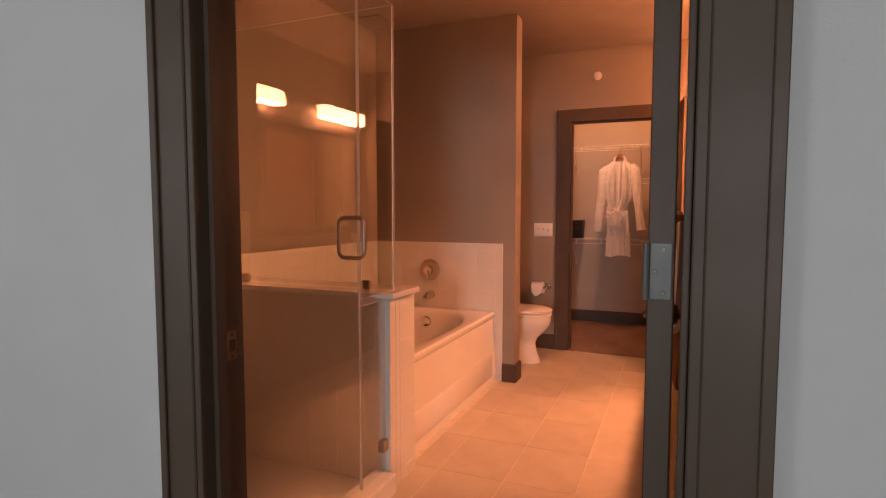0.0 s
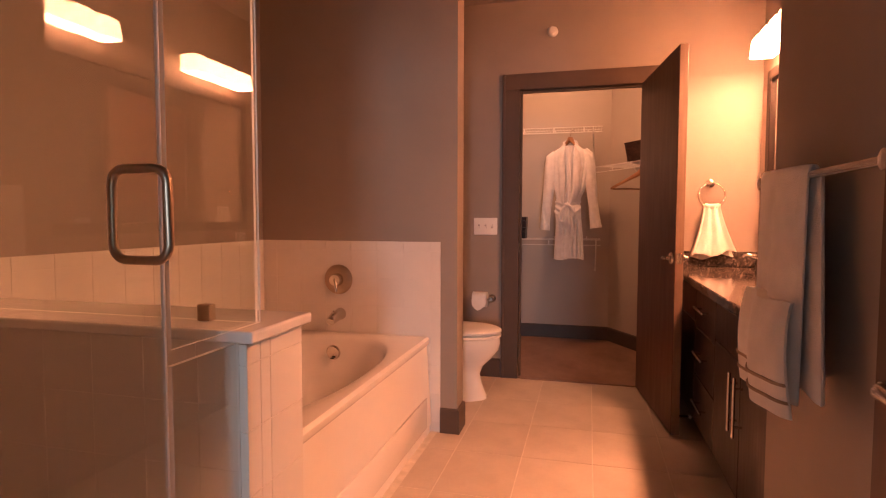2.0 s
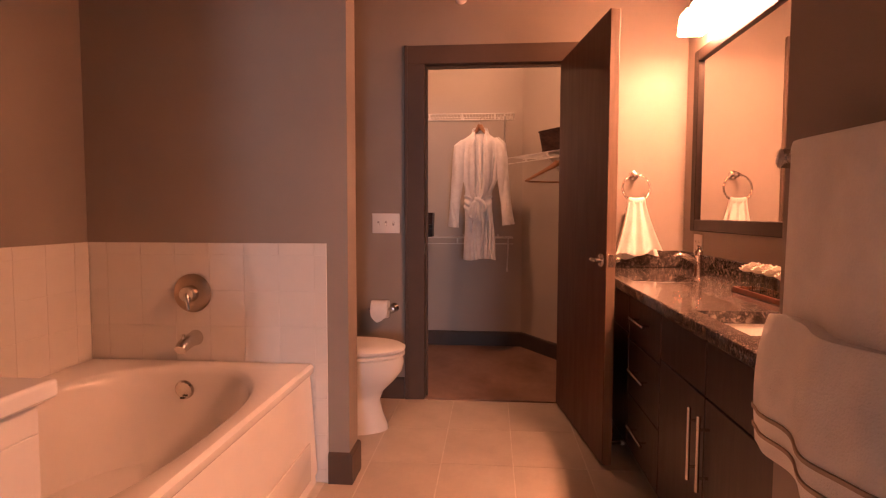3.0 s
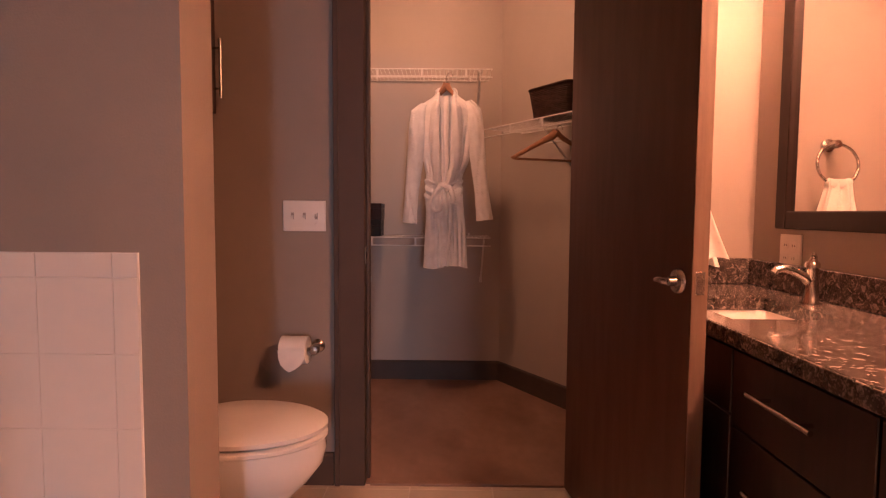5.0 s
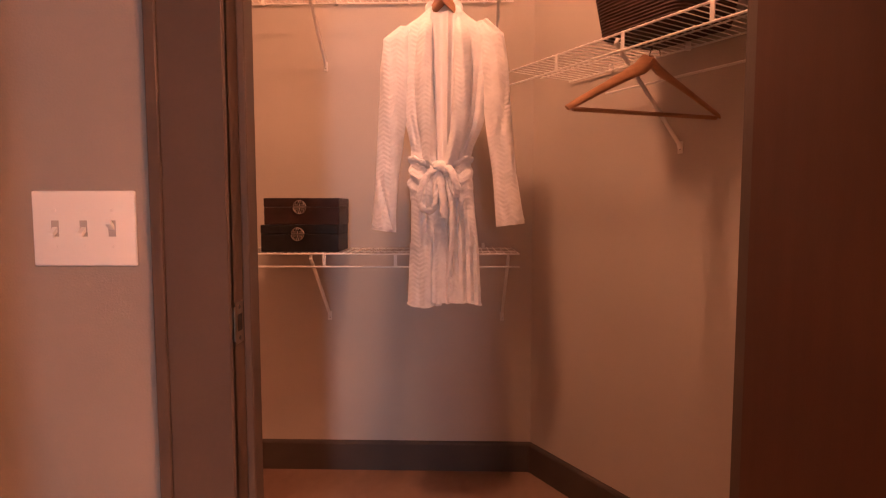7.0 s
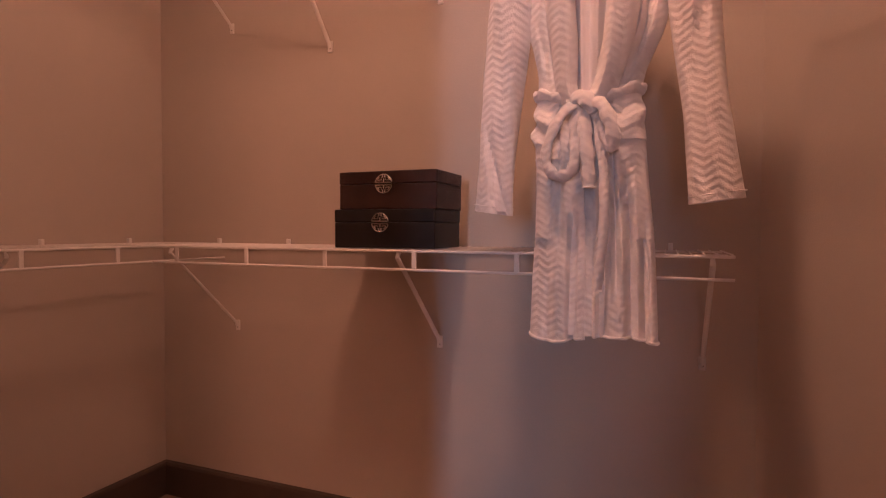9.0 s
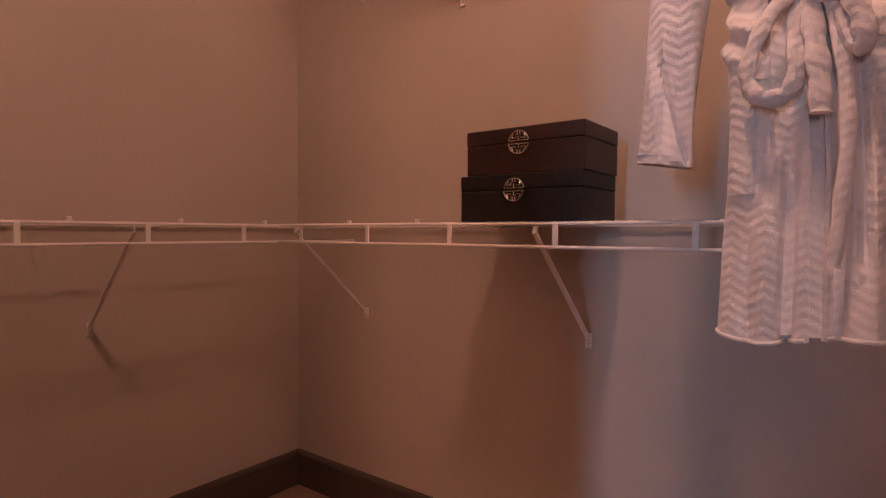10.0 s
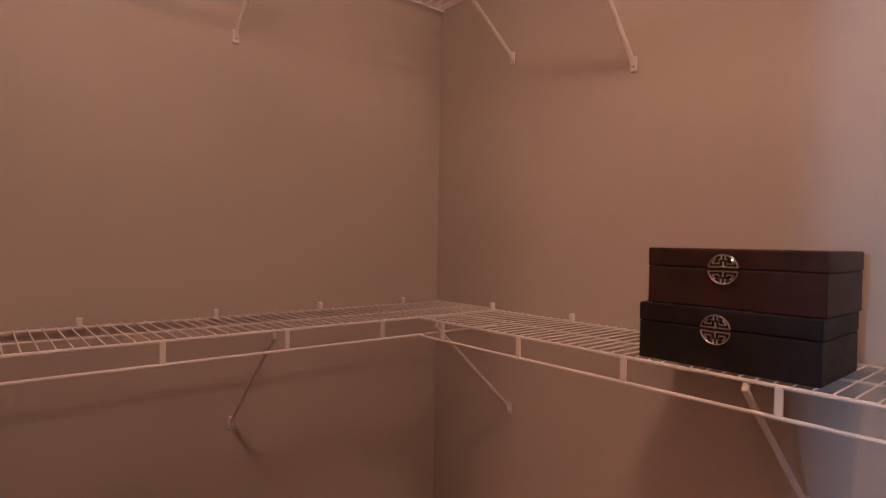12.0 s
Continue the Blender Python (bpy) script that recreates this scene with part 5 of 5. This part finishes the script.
# cloth gathered below the belt over the pocket tops
for s in (-1, 1):
    rows = []
    for i in range(18):
        t = i / 17
        z = 1.285 - (0.125 if s < 0 else 0.09) * t
        rows.append([robe_point(-math.pi / 2 + s * (0.42 + 0.95 * j / 16), z, 0.004 + (0.014 if s < 0 else 0.008) * math.sin(math.pi * min(1, t * 1.15)) * (0.5 + 0.5 * math.sin(t * (15 if s < 0 else 8) + j * 0.35))) for j in range(17)])
    part("gathered_cloth", sheet(B(), rows, 0.006, Vector((0, 1, 0))), M_ROBE, robe, "cloth bunched under the belt", True)
# patch pockets
for s in (-1, 1):
    rows = []
    for i in range(12):
        z = 1.0 + 0.165 * i / 11
        rows.append([robe_point(-math.pi / 2 + s * (0.62 + 0.6 * j / 12), z, 0.004 + 0.003 * (i == 11)) for j in range(13)])
    part("pocket", sheet(B(), rows, 0.006, Vector((0, 1, 0))), M_ROBE, robe, "", True)


# ---- tiles, piece by piece ----
TILE_MESH = {}
def tile_mesh(w, h, d, material, name):
    key = (round(w, 3), round(h, 3), d, material.name)
    if key not in TILE_MESH:
        e = 0.0006
        bm = B()
        rings(bm, [[Vector((x, y, z)) for x, y in ((i, i), (w - i, i), (w - i, h - i), (i, h - i))] for i, z in ((0, 0), (0, d - e), (e, d))], False, True)
        TILE_MESH[key] = mesh_of(name, bm, material)
    return TILE_MESH[key]


def tiles(parent, origin, u, v, width, height, tw, th, joint=0.0022, shift=0.5, u0=0.0, v0=0.0, d=0.0025, material=None, name="tile", jit=0.0):
    """Lay whole and cut tiles over a rectangle; u0 and v0 are the phase of the first joints."""
    material = material or M_TILE
    u, v, o = Vector(u), Vector(v), Vector(origin)
    nrm = u.cross(v)
    r = -1 if v0 > 0 else 0
    y = v0 + r * th
    while y < height - 0.012:
        y0, y1 = max(0, y), min(height, y + th)
        if y1 - y0 > 0.012:
            x = u0 - tw + (shift * tw if r % 2 else 0)
            while x < width - 0.012:
                x0, x1 = max(0, x), min(width, x + tw)
                if x1 - x0 > 0.012:
                    ob = new(name, tile_mesh(x1 - x0 - joint, y1 - y0 - joint, d, material, name))
                    p = o + u * (x0 + joint / 2) + v * (y0 + joint / 2) + nrm * random.uniform(-jit, jit)
                    ob.matrix_basis = Matrix(((u.x, v.x, nrm.x, p.x), (u.y, v.y, nrm.y, p.y), (u.z, v.z, nrm.z, p.z), (0, 0, 0, 1)))
                    ob.parent = parent
                x += tw
        y += th
        r += 1


X, Y, Z = (1, 0, 0), (0, 1, 0), (0, 0, 1)
NX, NY = (-1, 0, 0), (0, -1, 0)
# grout beds behind the tub surround and the shower tile
def bed(b, material):
    ob = new("grout_bed", mesh_of("grout_bed", box(B(), *b), material))
    return ob
for par, b, mt in ((wall_west, (-1.345, -1.341, -2.658, -1.125, 0.3, 1.03), M_GROUT), (wall_wing, (-1.34, -0.281, -1.129, -1.125, 0.0, 1.03), M_GROUT), (wall_west, (-1.345, -1.3405, -4.02, -2.777, 0.0, 2.4), M_SHOWER_GROUT), (wall_west, (-1.345, -1.3405, -2.777, -2.659, 0.0, 2.4), M_GROUT)):
    bed(b, mt).parent = par
Q = 0.1535
tiles(wall_west, (-1.341, -2.644, 0.5195), Y, Z, 1.51, 0.4605, Q, Q, joint=0.0012, shift=0, u0=0.05, d=0.0015)
tiles(wall_west, (-1.341, -2.644, 0.98), Y, Z, 1.51, 0.05, Q, 0.05, shift=0, u0=0.05)
tiles(wall_wing, (-1.332, -1.129, 0.5195), X, Z, 1.0, 0.4605, Q, Q, joint=0.0012, shift=0, u0=0.079, d=0.0015)
tiles(wall_wing, (-1.332, -1.129, 0.98), X, Z, 1.051, 0.05, Q, 0.05, shift=0, u0=0.079)
tiles(wall_wing, (-0.332, -1.129, 0.5195), X, Z, 0.051, 0.4605, 0.051, Q, shift=0)
tiles(wall_wing, (-0.335, -1.129, 0.0), X, Z, 0.054, 0.5195, 0.054, Q, shift=0, v0=0.059)
tiles(half, (-0.287, -2.66, 0.52), NX, Z, 1.045, 0.357, Q, Q, shift=0)
tiles(half, (-1.332, -2.885, 0.03), X, Z, 1.045, 0.846, Q, Q, joint=0.0008, shift=0, v0=0.078, d=0.001)
tiles(box_post, (-0.262, -2.908, 0.0), Y, Z, 0.055, 0.876, 0.055, Q, shift=0, v0=0.06)
tiles(box_post, (-0.262, -2.853, 0.0), Y, Z, 0.195, 0.876, Q, Q, shift=0, u0=0.0415, v0=0.06)
tiles(box_post, (-0.2855, -2.908, 0.0), X, Z, 0.03, 0.876, 0.03, Q, shift=0, v0=0.06)
tiles(wall_west, (-1.3405, -4.02, 0.03), Y, Z, 1.13, 2.37, Q, Q, joint=0.0008, shift=0, u0=0.058, d=0.001, material=M_SHOWER)
tiles(wall_west, (-1.3405, -2.89, 0.91), Y, Z, 0.113, 1.49, 0.113, Q, joint=0.0008, shift=0, d=0.001, material=M_SHOWER)
tiles(wall_west, (-1.3405, -2.777, 0.91), Y, Z, 0.118, 1.49, 0.118, Q, joint=0.001, shift=0, d=0.0025)
fx = 0.183 + 0.30
tiles(floor, (-0.30, -4.085, -0.0075), X, Y, 1.39, 4.083, 0.333, 0.43, 0.005, 0.0, fx - 0.333, (4.085 - 0.902) % 0.43, 0.0075, M_FLOOR, "floor_tile")
tiles(floor, (-0.783, -0.98, -0.0075), X, Y, 0.483, 0.978, 0.333, 0.43, 0.005, 0.0, (0.783 + 0.183) % 0.333, (0.98 - 0.902) % 0.43, 0.0075, M_FLOOR, "floor_tile")
